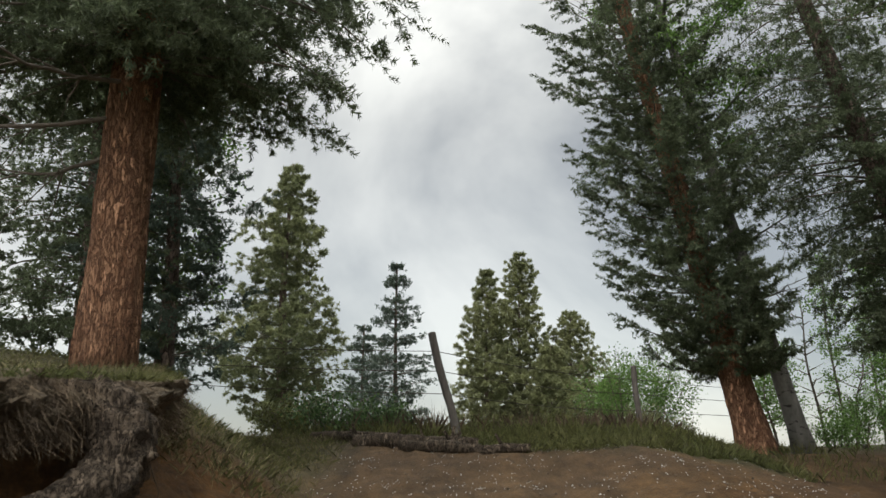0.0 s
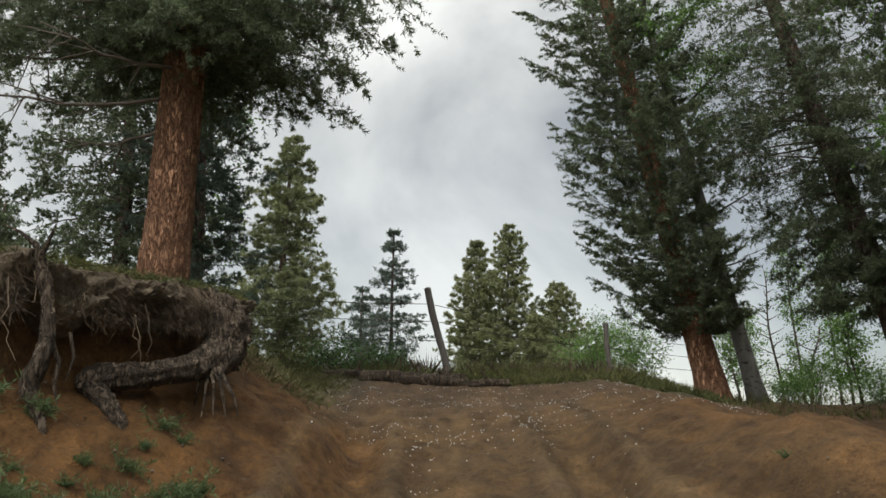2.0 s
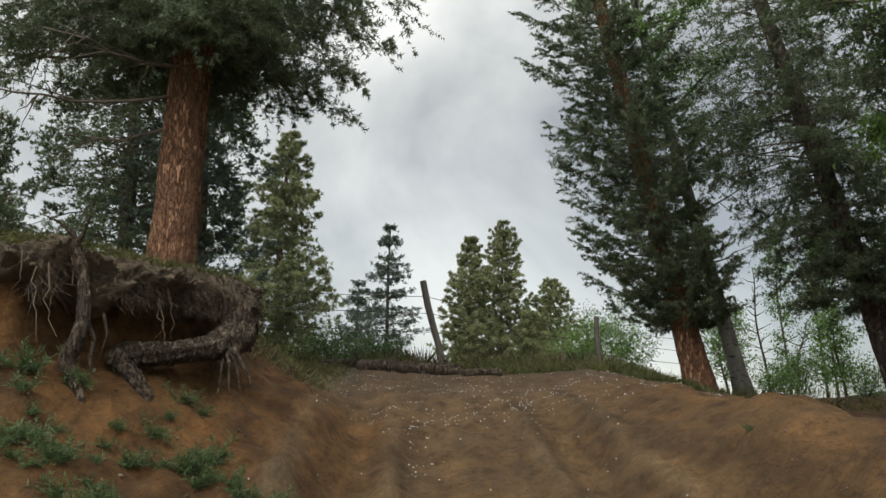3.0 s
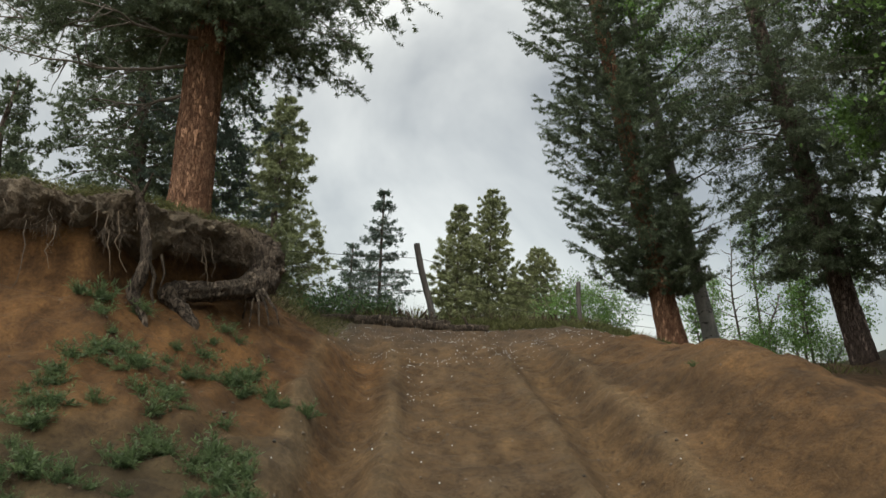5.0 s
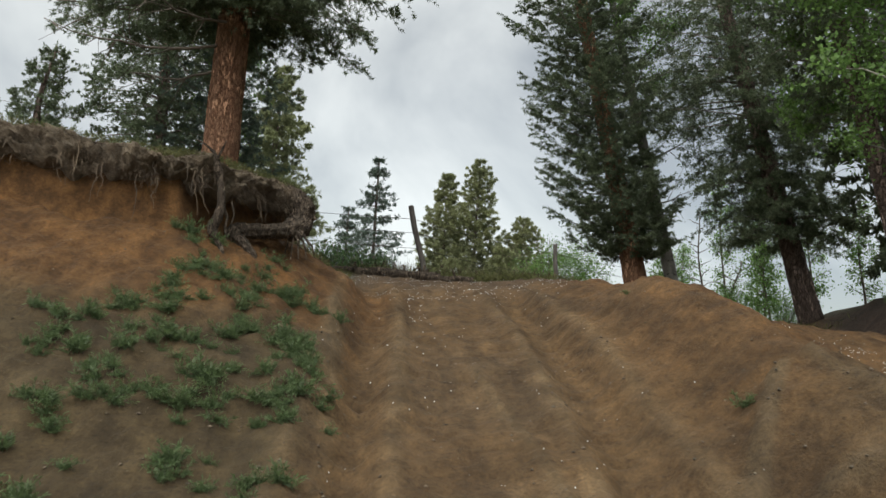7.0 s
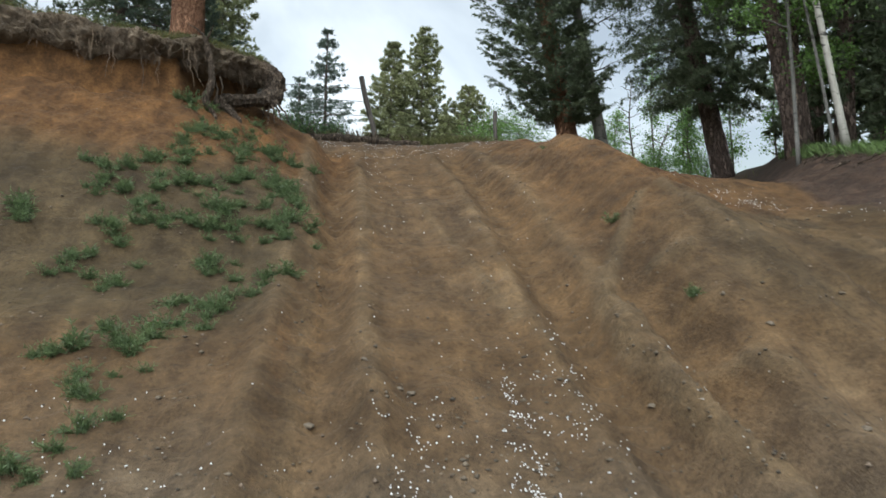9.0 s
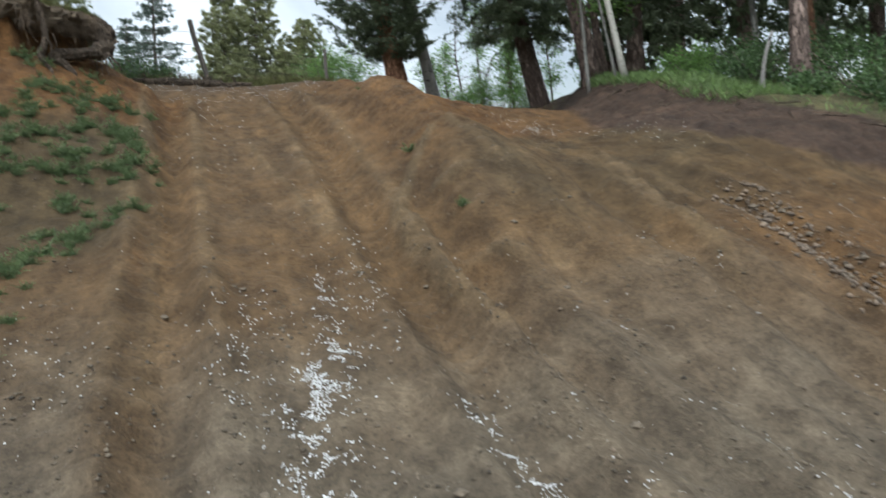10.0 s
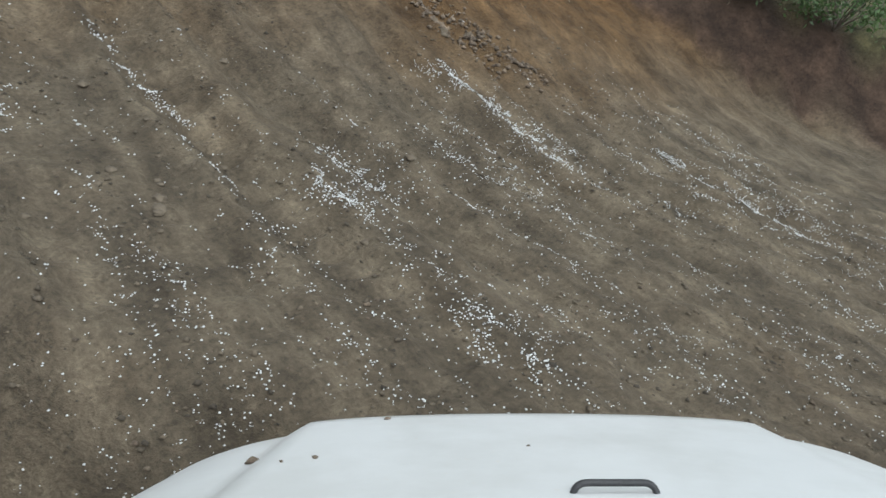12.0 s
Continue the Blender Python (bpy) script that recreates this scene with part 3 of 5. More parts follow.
def conifer(name, x, y, height, radius, trunk_r, crown_from, label, seed, lean=(0, 0), needle_mat=M_NEEDLE, bark=M_BARK_DARK, whorls=26, per=6,
            branchlets=10, sprays=6, needles=9, nlen=0.07, nwid=0.018, droop=0.25, wob=0.1, shape=0.75, reach_to=0.5, group="", up=0.15,
            dense_to=None, upturn=0.0, bias=0.0, bias_az=0.0, flare=0.55, plate=0.0, start=0.55, category="conifer tree", segs=18, core=6, low=1.0, least=0.38, tidy=1.0, brush=0):
    """A conifer: trunk, limbs in whorls, branchlets set with needles. From dense_to upwards the crown is built thinner."""
    random.seed(seed), np.random.seed(seed)
    tree = thing(name, (x, y, gz(x, y) - 0.10), label, category, group)
    path, s = trunk_line(height, lean, wob, 60 if plate else 24)
    trunk = Geo()
    rad = trunk_r * (1 - 0.92 * s) * (1 + flare * np.exp(-s * height / 0.35)) + 0.012
    trunk.tube(path, rad, segs, plate or 0.05)
    part("trunk", trunk, bark, tree)
    limbs, crown = Geo(), Geo()
    P, W, L = [], [], []
    for i in range(whorls):
        h = crown_from + (height - crown_from) * ((i + random.random() * 0.7) / whorls) ** low
        c = np.array([np.interp(h, path[:, 2], path[:, k]) for k in range(3)])
        rel = (h - crown_from) / (height - crown_from)
        full = (1 - rel) ** shape * min(1.0, start + 2.2 * rel) * (1 + 0.10 * math.sin(h * 2.1 / max(0.4, radius * 0.5) + seed))
        thin = 0.22 if dense_to and h > dense_to else 1.0
        for j in range(per):
            az = 2 * math.pi * (j + random.random()) / per + i * 2.4
            r = radius * full * random.uniform(least, 1.15) * (1 + bias * math.cos(az - bias_az)) + 0.06
            out = np.array([math.cos(az), math.sin(az), 0])
            side = np.array([-math.sin(az), math.cos(az), 0])
            t = np.linspace(0, 1, 7)[:, None]
            sag = droop * random.uniform(0.7, 1.25)
            line = c + out * r * t + np.array([0, 0, 1]) * r * (up * t - sag * t**2 + upturn * t**4) + np.random.randn(7, 3) * 0.025 * r * t
            limbs.tube(line, np.linspace(max(0.007, 0.009 * r + 0.003), 0.003, 7), 4, cap=False)
            n = max(2, int(branchlets * (0.3 + 0.9 * r / radius) * thin))
            tt = np.append(np.random.rand(n - 1) ** 0.75 * 0.85 + 0.12, 0.97)
            base = np.stack([np.interp(tt, t[:, 0], line[:, k]) for k in range(3)], -1)
            sgn = np.random.choice([-1, 1], n)[:, None] * np.random.uniform(0.3, 1.0, (n, 1))
            w = out * np.random.uniform(0.5, 1.0, (n, 1)) + side * sgn + np.random.randn(n, 3) * 0.18
            w[:, 2] += np.random.uniform(-0.5, 0.25, n) - 0.5 * droop + 0.6 * upturn
            w /= np.linalg.norm(w, axis=1)[:, None]
            ln = np.clip(reach_to * r * (1.1 - 0.75 * tt), 0.10, 0.9) * np.random.uniform(0.6, 1.2, n)
            q = np.random.rand(n, sprays, 1)
            pos = base[:, None] + w[:, None] * ln[:, None, None] * q
            pos[..., 2] -= (droop * 0.5 * ln[:, None] * q[..., 0] ** 2)
            pos += np.random.randn(n, sprays, 3) * 0.02 * tidy
            P.append(pos.reshape(-1, 3))
            W.append((w[:, None] + np.random.randn(n, sprays, 3) * 0.35 * tidy).reshape(-1, 3))
            L.append(np.repeat(ln / sprays * 1.5, sprays))
            if brush and thin == 1.0 and r > 0.4 * radius:
                q = np.linspace(0.0, 1.0, 7)[None, :, None]
                tip = line[-1] + (line[-3] - line[-1]) * np.random.rand(brush, 1)
                w = out * 0.9 + side * np.random.uniform(-0.9, 0.9, (brush, 1)) + np.array([0, 0, 1]) * np.random.uniform(-0.15, 0.55, (brush, 1))
                w /= np.linalg.norm(w, axis=1)[:, None]
                ln = np.random.uniform(0.16, 0.36, (brush, 1, 1))
                P.append((tip[:, None] + w[:, None] * ln * q).reshape(-1, 3))
                W.append(np.repeat(w, 7, 0))
                L.append(np.full(7 * brush, 0.05))
    # short shoots close round the trunk
    m = int(core * whorls * per)
    if m:
        h = crown_from + CORE_FROM + (height - crown_from - CORE_FROM) * np.random.rand(m) ** 1.3 * 0.97
        c = np.stack([np.interp(h, path[:, 2], path[:, k]) for k in range(3)], -1)
        d = np.random.randn(m, 3) * [1, 1, 0.3]
        d /= np.linalg.norm(d, axis=1)[:, None]
        P.append(c + d * (trunk_r * 0.9 + 0.30 * radius * np.random.rand(m, 1) ** 0.8 * (1.05 - ((h - crown_from) / (height - crown_from)))[:, None]))
        W.append(d + np.random.randn(m, 3) * 0.4)
        L.append(np.full(m, 0.12))
    P, W, L = np.concatenate(P), np.concatenate(W), np.concatenate(L)
    tagged(part("branching", limbs, M_TWIG, tree), kind="stuff")
    crown.sprays(P, W, L, needles, nlen, nwid)
    tagged(part("crown", crown, needle_mat, tree), kind="stuff")
    return tree


def broadleaf(name, x, y, height, trunk_r, crown_from, radius, label, seed, lean=(0, 0), clumps=160, leaves=40, leaf=0.055, bark=M_ASPEN,
              wob=0.12, group="", power=1.0, leaf_mat=M_LEAF, z=None, category="broadleaf tree", limbs_n=18, clump_r=0.32):
    random.seed(seed), np.random.seed(seed)
    z0 = gz(x, y) - 0.06 if z is None else z
    tree = thing(name, (x, y, z0), label, category, group)
    path, s = trunk_line(height, lean, wob, power=power)
    trunk = Geo()
    trunk.tube(path, trunk_r * (1 - 0.85 * s) * (1 + 0.4 * np.exp(-s * height / 0.25)) + 0.006, 14, 0.03)
    part("trunk", trunk, bark, tree)
    limbs, ends = Geo(), []
    for i in range(limbs_n):
        h = crown_from + (height - crown_from) * (i + random.random()) / limbs_n * 0.95
        c = np.array([np.interp(h, path[:, 2], path[:, k]) for k in range(3)])
        az = i * 2.4 + random.random()
        r = radius * random.uniform(0.5, 1.1) * (0.5 + 0.5 * math.sin(math.pi * min(1, (h - crown_from) / (height - crown_from) + 0.12)))
        t = np.linspace(0, 1, 6)[:, None]
        line = c + np.array([math.cos(az), math.sin(az), 0]) * r * t + np.array([0, 0, 1]) * r * (0.5 * t) + np.random.randn(6, 3) * 0.06 * r * t
        limbs.tube(line, np.linspace(0.014 + 0.02 * r * trunk_r * 6, 0.003, 6), 5, cap=False)
        ends.append(line)
    tagged(part("branching", limbs, bark, tree), kind="stuff")
    if clumps:
        crown = Geo()
        lines = np.array(ends)
        pick = np.random.randint(0, len(lines), clumps)
        tt = np.random.rand(clumps) ** 0.6 * 5
        k = np.minimum(tt.astype(int), 4)
        cpos = lines[pick, k] + (lines[pick, k + 1] - lines[pick, k]) * (tt - k)[:, None]
        pos = (cpos[:, None] + np.random.randn(clumps, leaves, 3) * clump_r * np.random.uniform(0.4, 1.0, (clumps, 1, 1)) * 0.6).reshape(-1, 3)
        crown.blades(pos, np.random.randn(len(pos), 3) + [0, 0, -0.4], leaf * np.random.uniform(0.7, 1.3, len(pos)), leaf * 0.8)
        tagged(part("crown", crown, leaf_mat, tree), kind="stuff")
    return tree

# ---- the trees on the bank and beyond the fence ----
conifer("pine_tree", -2.88, 7.05, 17.5, 4.2, 0.228, 2.75, "big old pine with red plated bark on the cut bank", 11, lean=(0.30, 0.2), bark=M_BARK_RED,
        whorls=38, per=11, branchlets=26, sprays=9, needles=11, nlen=0.058, nwid=0.0135, low=1.6, droop=0.34, shape=0.3, wob=0.02, dense_to=5.4, flare=0.10, core=10,
        plate=0.07, segs=48, start=0.36, up=0.1, bias=0.1, bias_az=math.pi)
conifer("fir_tree", -4.85, 11.4, 8.6, 2.0, 0.12, 0.3, "dark green young fir behind the big pine", 12, dense_to=4.6, whorls=32, per=8, branchlets=12, sprays=8, needles=8, nlen=0.055, nwid=0.024, droop=0.3)
conifer("fir_tree", -8.0, 14.0, 2.9, 1.0, 0.08, 0.3, "dark green fir standing on the grassy bank", 13, whorls=16, per=6, branchlets=6, sprays=5, droop=0.2)
conifer("fir_tree", -6.5, 10.3, 2.9, 1.3, 0.09, 0.2, "dark fir with open drooping branches on the bank", 24, whorls=14, per=5, branchlets=8, sprays=6, nlen=0.055, nwid=0.02, droop=0.2, shape=0.7)
conifer("fir_tree", -3.62, 11.0, 7.4, 1.35, 0.10, 0.2, "dark bluish fir with spreading lower branches", 14, needle_mat=M_NEEDLE_BLUE, whorls=26, per=6, branchlets=14, sprays=7, nlen=0.055, nwid=0.017, droop=0.05, upturn=0.18, shape=0.45, least=0.3, core=3)
broadleaf("young_aspen", -3.9, 12.2, 6.2, 0.05, 1.4, 1.0, "young aspen with light green leaves between the firs", 25, clumps=130, leaves=40, leaf=0.06)
conifer("conifer_tree", -5.05, 28.0, 9.8, 2.4, 0.2, 0.8, "tall full olive-green conifer beyond the fence", 15, needle_mat=M_NEEDLE_MID, whorls=30, per=8, branchlets=10, sprays=7,
        needles=10, nlen=0.13, nwid=0.032, droop=0.15, shape=0.62, start=0.6, reach_to=0.45, core=3, up=0.45, least=0.42)
conifer("spruce_tree", -0.96, 17.3, 3.66, 1.15, 0.045, 0.12, "slim young spruce with open whorled branches", 16, needle_mat=M_NEEDLE_BLUE, whorls=18, per=7, branchlets=12, sprays=5,
        core=1, needles=8, nlen=0.05, nwid=0.014, droop=0.06, shape=1.05, wob=0.01, upturn=0.1)
conifer("spruce_tree", -1.70, 18.5, 2.6, 0.75, 0.04, 0.1, "small young spruce by the fence", 17, needle_mat=M_NEEDLE_BLUE, whorls=15, per=7, branchlets=10, sprays=5,
        core=1, needles=8, nlen=0.045, nwid=0.014, droop=0.02, shape=0.95, wob=0.01, upturn=0.1)
far = dict(needle_mat=M_NEEDLE_OLIVE, per=7, branchlets=8, sprays=6, needles=8, nlen=0.23, nwid=0.066, droop=0.12, start=0.5, reach_to=0.42, core=3, up=0.5, least=0.55, group="far trees")
conifer("conifer_tree", 3.6, 60.0, 14.0, 2.9, 0.2, 0.6, "tall conifer far beyond the fence", 18, whorls=36, shape=0.6, **far)
conifer("conifer_tree", 6.2, 62.4, 15.7, 3.0, 0.2, 0.6, "tallest slim conifer of the far group", 19, whorls=38, shape=0.5, **far)
conifer("conifer_tree", 10.1, 64.0, 11.6, 3.8, 0.2, 0.6, "broad yellowish-green conifer of the far group", 20, whorls=32, shape=0.55, **far)
conifer("conifer_tree", 7.7, 58.0, 8.2, 2.6, 0.2, 0.4, "low rounded conifer in front of the far group", 26, whorls=24, shape=0.5, **far)
conifer("conifer_tree", 12.6, 62.0, 6.6, 1.8, 0.2, 0.4, "low conifer at the edge of the far group", 27, whorls=20, shape=0.5, **far)

# ---- the trees beside the second track ----
conifer("pine_tree", 4.92, 14.0, 14.0, 1.5, 0.245, 1.3, "leaning dark pine with reddish trunk and bottlebrush twigs", 21, lean=(-3.0, 0.2), bark=M_BARK_RED, whorls=40, per=9,
        branchlets=15, sprays=7, needles=9, nlen=0.062, nwid=0.016, low=1.3, droop=0.0, shape=0.2, wob=0.04, upturn=0.25, dense_to=7.4, start=0.7, flare=0.4, core=17, plate=0.06, segs=36,
        reach_to=0.36, bias=0.22, bias_az=2.7, tidy=0.4, brush=5, least=0.52)
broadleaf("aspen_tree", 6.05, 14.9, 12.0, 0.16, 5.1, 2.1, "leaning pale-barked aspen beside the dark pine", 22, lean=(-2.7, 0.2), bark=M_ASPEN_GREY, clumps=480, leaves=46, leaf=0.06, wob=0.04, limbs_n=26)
conifer("pine_tree", 8.47, 13.6, 15.0, 2.25, 0.235, 1.85, "tall dark conifer with a leaning brown trunk", 23, lean=(-4.1, 0.2), whorls=37, per=9, branchlets=19, sprays=7, needles=7,
        nlen=0.080, nwid=0.019, low=1.25, droop=0.28, shape=0.25, wob=0.05, dense_to=7.4, core=13, bias=0.3, bias_az=1.3, plate=0.06, segs=30, flare=0.2)
conifer("pine_tree", 6.55, 7.0, 13.0, 2.0, 0.15, 2.6, "dark conifer with a slim trunk above the red bank", 28, lean=(-3.3, 0.4), needles=7, whorls=34, per=7, branchlets=14, sprays=7, droop=0.25, shape=0.3, dense_to=7.0)
broadleaf("aspen_tree", 5.76, 4.5, 9.5, 0.043, 1.9, 2.3, "slim white-barked aspen on the grassy edge", 29, lean=(-2.2, 0.6), clumps=520, leaves=42, leaf=0.06, wob=0.16, limbs_n=30)
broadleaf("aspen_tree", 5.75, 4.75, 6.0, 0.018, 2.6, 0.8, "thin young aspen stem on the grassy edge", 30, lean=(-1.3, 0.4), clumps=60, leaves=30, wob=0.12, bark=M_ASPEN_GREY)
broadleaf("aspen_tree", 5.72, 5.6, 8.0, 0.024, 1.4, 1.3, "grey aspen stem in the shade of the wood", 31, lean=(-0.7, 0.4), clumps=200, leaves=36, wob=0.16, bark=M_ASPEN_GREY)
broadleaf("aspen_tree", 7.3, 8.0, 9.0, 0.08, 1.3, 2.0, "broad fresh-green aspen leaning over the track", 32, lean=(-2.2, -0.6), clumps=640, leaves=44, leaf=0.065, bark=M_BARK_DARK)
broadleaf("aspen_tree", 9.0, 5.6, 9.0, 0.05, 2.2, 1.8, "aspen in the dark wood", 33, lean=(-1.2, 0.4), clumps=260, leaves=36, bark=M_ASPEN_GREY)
conifer("pine_tree", 9.5, 5.0, 11.0, 1.9, 0.15, 1.6, "reddish-stemmed pine in the dark wood", 34, lean=(-1.4, 0), bark=M_BARK_RED, whorls=24, per=6, branchlets=9, sprays=6, nwid=0.026, droop=0.25, shape=0.3, dense_to=5.5)
wood = dict(whorls=20, per=6, branchlets=6, sprays=5, needles=6, nlen=0.16, nwid=0.075, core=3, droop=0.25, shape=0.45, dense_to=7.0, group="dark wood")
for k, (x, y, h, r) in enumerate(((8.3, 8.6, 11, 2.0), (10.6, 8.2, 12, 2.3), (12.8, 7.0, 12, 2.4), (11.8, 3.6, 11, 2.3), (9.8, 1.6, 9, 2.0), (11.5, 12.0, 13, 2.4),
                                  (14.5, 10.5, 13, 2.6), (13.6, 15.5, 13, 2.6), (15.0, 2.0, 11, 2.6), (8.9, 10.6, 12, 2.0))):
    conifer("conifer_tree", x, y, h, r, 0.16, 0.6, "dark conifer in the dense wood behind the bank", 40 + k, lean=(-0.4, 0), **wood)


def sapling(x, y, h, seed, label, leaves=0, lean=(0.2, 0)):
    return broadleaf("sapling", x, y, h, 0.03, 0.5, 0.55, label, seed, lean=lean, clumps=leaves, leaves=22, leaf=0.055, bark=M_TWIG, limbs_n=22, clump_r=0.25, category="sapling", group="saplings")


sapling(8.1, 18.6, 3.3, 60, "bare dead sapling with short twigs", 0, (-0.4, 0))
sapling(8.5, 18.2, 1.9, 61, "bare crooked little sapling beside the dead one", 0, (0.25, 0))
for k, (x, y, h, n) in enumerate(((9.2, 20.0, 4.7, 150), (9.9, 19.0, 4.3, 140), (10.6, 21.0, 4.9, 150), (8.6, 21.5, 2.6, 120), (9.4, 17.6, 2.4, 110), (10.9, 18.2, 3.6, 120), (7.6, 20.0, 2.0, 90), (11.4, 16.6, 3.0, 110))):
    sapling(x, y, h, 62 + k, "thin young aspen with scattered small leaves", n, (-0.3, 0))


def shrub(x, y, r, h, seed, label, mat, leaf=0.05, n=1500, group="shrubs"):
    """A low bush: stems fanning out and a crown of small leaves."""
    np.random.seed(seed)
    ob = thing("shrub", (x, y, gz(x, y) - 0.03), label, "shrub", group)
    stems, crown = Geo(), Geo()
    for i in range(14):
        a, k = np.random.uniform(0, 6.28), np.random.uniform(0.3, 0.9)
        t = np.linspace(0, 1, 5)[:, None]
        stems.tube(np.array([math.cos(a) * r * k, math.sin(a) * r * k, h * np.random.uniform(0.6, 0.95)]) * t + np.random.randn(5, 3) * 0.02 * t, np.linspace(0.010, 0.003, 5), 4, cap=False)
    d = np.random.randn(n, 3)
    d /= np.linalg.norm(d, axis=1)[:, None]
    lump = 0.75 + 0.25 * np.sin(d[:, 0] * 5 + seed) * np.cos(d[:, 1] * 4 + seed * 2)
    pos = d * (np.random.rand(n, 1) ** 0.35) * lump[:, None] * [r, r, h * 0.55] + [0, 0, h * 0.5]
    heart = pos[np.random.randint(0, n, n // 22)]
    pos = heart[np.random.randint(0, len(heart), n)] + np.random.randn(n, 3) * 0.10 * min(1.0, r + 0.2)
    pos[:, 2] = np.abs(pos[:, 2])
    crown.blades(pos, np.random.randn(n, 3) + [0, 0, 0.5], leaf * np.random.uniform(0.7, 1.4, n), leaf * 0.55)
    tagged(part("twig_frame", stems, M_TWIG, ob), kind="stuff")
    tagged(part("foliage", crown, mat, ob), kind="stuff")
    return ob


for k, (x, y, r, h, m) in enumerate(((-1.5, 11.4, 0.75, 0.66, M_UNDER), (-2.2, 11.8, 0.6, 0.5, M_GRASS), (-0.9, 11.8, 0.55, 0.55, M_UNDER), (3.4, 15.2, 0.6, 0.55, M_NEEDLE_OLIVE), (4.1, 16.0, 0.6, 0.6, M_NEEDLE_OLIVE),
                                     (1.6, 12.6, 0.7, 0.35, M_GRASS), (0.7, 12.2, 0.5, 0.3, M_GRASS), (3.6, 17.5, 1.2, 1.9, M_LEAF), (4.4, 18.5, 1.3, 2.4, M_LEAF),
                                     (6.5, 4.0, 0.6, 0.55, M_LEAF), (7.3, 4.2, 0.9, 0.7, M_UNDER), (8.2, 3.2, 1.0, 0.8, M_UNDER), (7.2, 1.6, 0.8, 0.6, M_UNDER),
                                     (6.4, 0.2, 0.7, 0.45, M_UNDER), (6.9, -1.4, 0.8, 0.5, M_UNDER), (7.6, -0.2, 1.0, 0.9, M_UNDER), (7.2, -3.0, 0.9, 0.6, M_UNDER), (7.4, 16.6, 0.6, 0.8, M_LEAF), (8.3, 17.4, 0.8, 1.3, M_LEAF), (9.4, 16.8, 0.8, 1.0, M_LEAF))):
    shrub(x, y, r, h, 80 + k, "leafy green shrub growing wild" if m in (M_LEAF, M_UNDER) else "low dull-green shrub among the grass", m, n=int(1100 + 1900 * r * h))


def bare_limb(tree_x, tree_y, z, az, length, seed, tree="pine_tree", rise=-0.30, bark=M_TWIG, label="bare dead grey limb"):
    np.random.seed(seed)
    g = Geo()
    t = np.linspace(0, 1, 9)[:, None]
    out = np.array([math.cos(az), math.sin(az), 0])
    main = np.array([tree_x, tree_y, z]) + out * length * t + np.array([0, 0, 1]) * length * (rise * t + 0.22 * t**3) + np.random.randn(9, 3) * 0.03 * t
    g.tube(main, np.linspace(0.024, 0.005, 9), 6)
    for i in range(11):
        k = np.random.uniform(0.25, 0.98)
        b = np.array([np.interp(k, t[:, 0], main[:, c]) for c in range(3)])
        w = out * 0.6 + np.random.randn(3) * 0.7
        q = np.linspace(0, 1, 5)[:, None]
        g.tube(b + w * q * 0.42 * np.random.uniform(0.5, 1.4) + np.random.randn(5, 3) * 0.02 * q, np.linspace(0.010, 0.002, 5), 4, cap=False)
    ob = part("dead_limb", g, bark, bpy.data.objects[tree], label)
    ob.matrix_parent_inverse = bpy.data.objects[tree].matrix_basis.inverted()
    return ob


for k, (z, az, ln) in enumerate(((5.3, 3.3, 2.6), (4.7, 3.55, 2.3), (5.6, 2.9, 2.2), (4.4, 3.0, 1.4), (5.0, 4.1, 1.6))):
    bare_limb(-2.80, 7.05, z, az, ln, 100 + k)
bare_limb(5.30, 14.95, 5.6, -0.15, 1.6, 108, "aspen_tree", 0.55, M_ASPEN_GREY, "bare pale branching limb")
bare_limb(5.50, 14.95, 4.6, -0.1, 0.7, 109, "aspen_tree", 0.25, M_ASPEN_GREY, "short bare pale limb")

# ---- on the edge of the red bank ----
EDGE = ((6.6, 1.75), (6.2, 1.95))
conifer("pine_tree", EDGE[0][0], EDGE[0][1], 11.0, 2.0, 0.095, 2.2, "brown pine rooted on the crumbling edge of the bank", 35, lean=(-0.6, 0.3), whorls=26, per=7, branchlets=10, sprays=6, droop=0.3, shape=0.3, dense_to=5.5, flare=0.9)
np.random.seed(36)
stump = thing("broken_stem", (EDGE[1][0], EDGE[1][1], gz(*EDGE[1]) - 0.05), "short broken pale aspen stem on the bank edge", "tree stump")
g = Geo()
q = np.linspace(0, 1, 10)
g.tube(np.column_stack([-0.02 + 0.16 * q**2, 0.03 * q, 0.72 * q]), 0.028 * (1 - 0.35 * q) + 0.015 * np.exp(-q * 9), 12, 0.05)
part("stem", g, M_ASPEN_GREY, stump)
for k, (x, y, r, h) in enumerate(((5.75, -0.5, 0.45, 0.5), (6.3, -1.0, 0.6, 0.75), (6.2, -1.9, 0.6, 0.8), (6.0, -2.6, 0.5, 0.55), (5.7, 0.9, 0.45, 0.4), (6.2, 2.4, 0.7, 0.75), (7.0, -2.2, 0.8, 1.1), (6.5, -3.6, 0.7, 0.9), (7.0, -4.3, 0.8, 1.1), (6.6, 3.1, 0.8, 0.8))):
    shrub(x + 0.25, y, r * 0.8, h * 0.6, 130 + k, "leafy undergrowth shrub on the bank edge", M_UNDER, n=1500, group="undergrowth")
g = Geo()
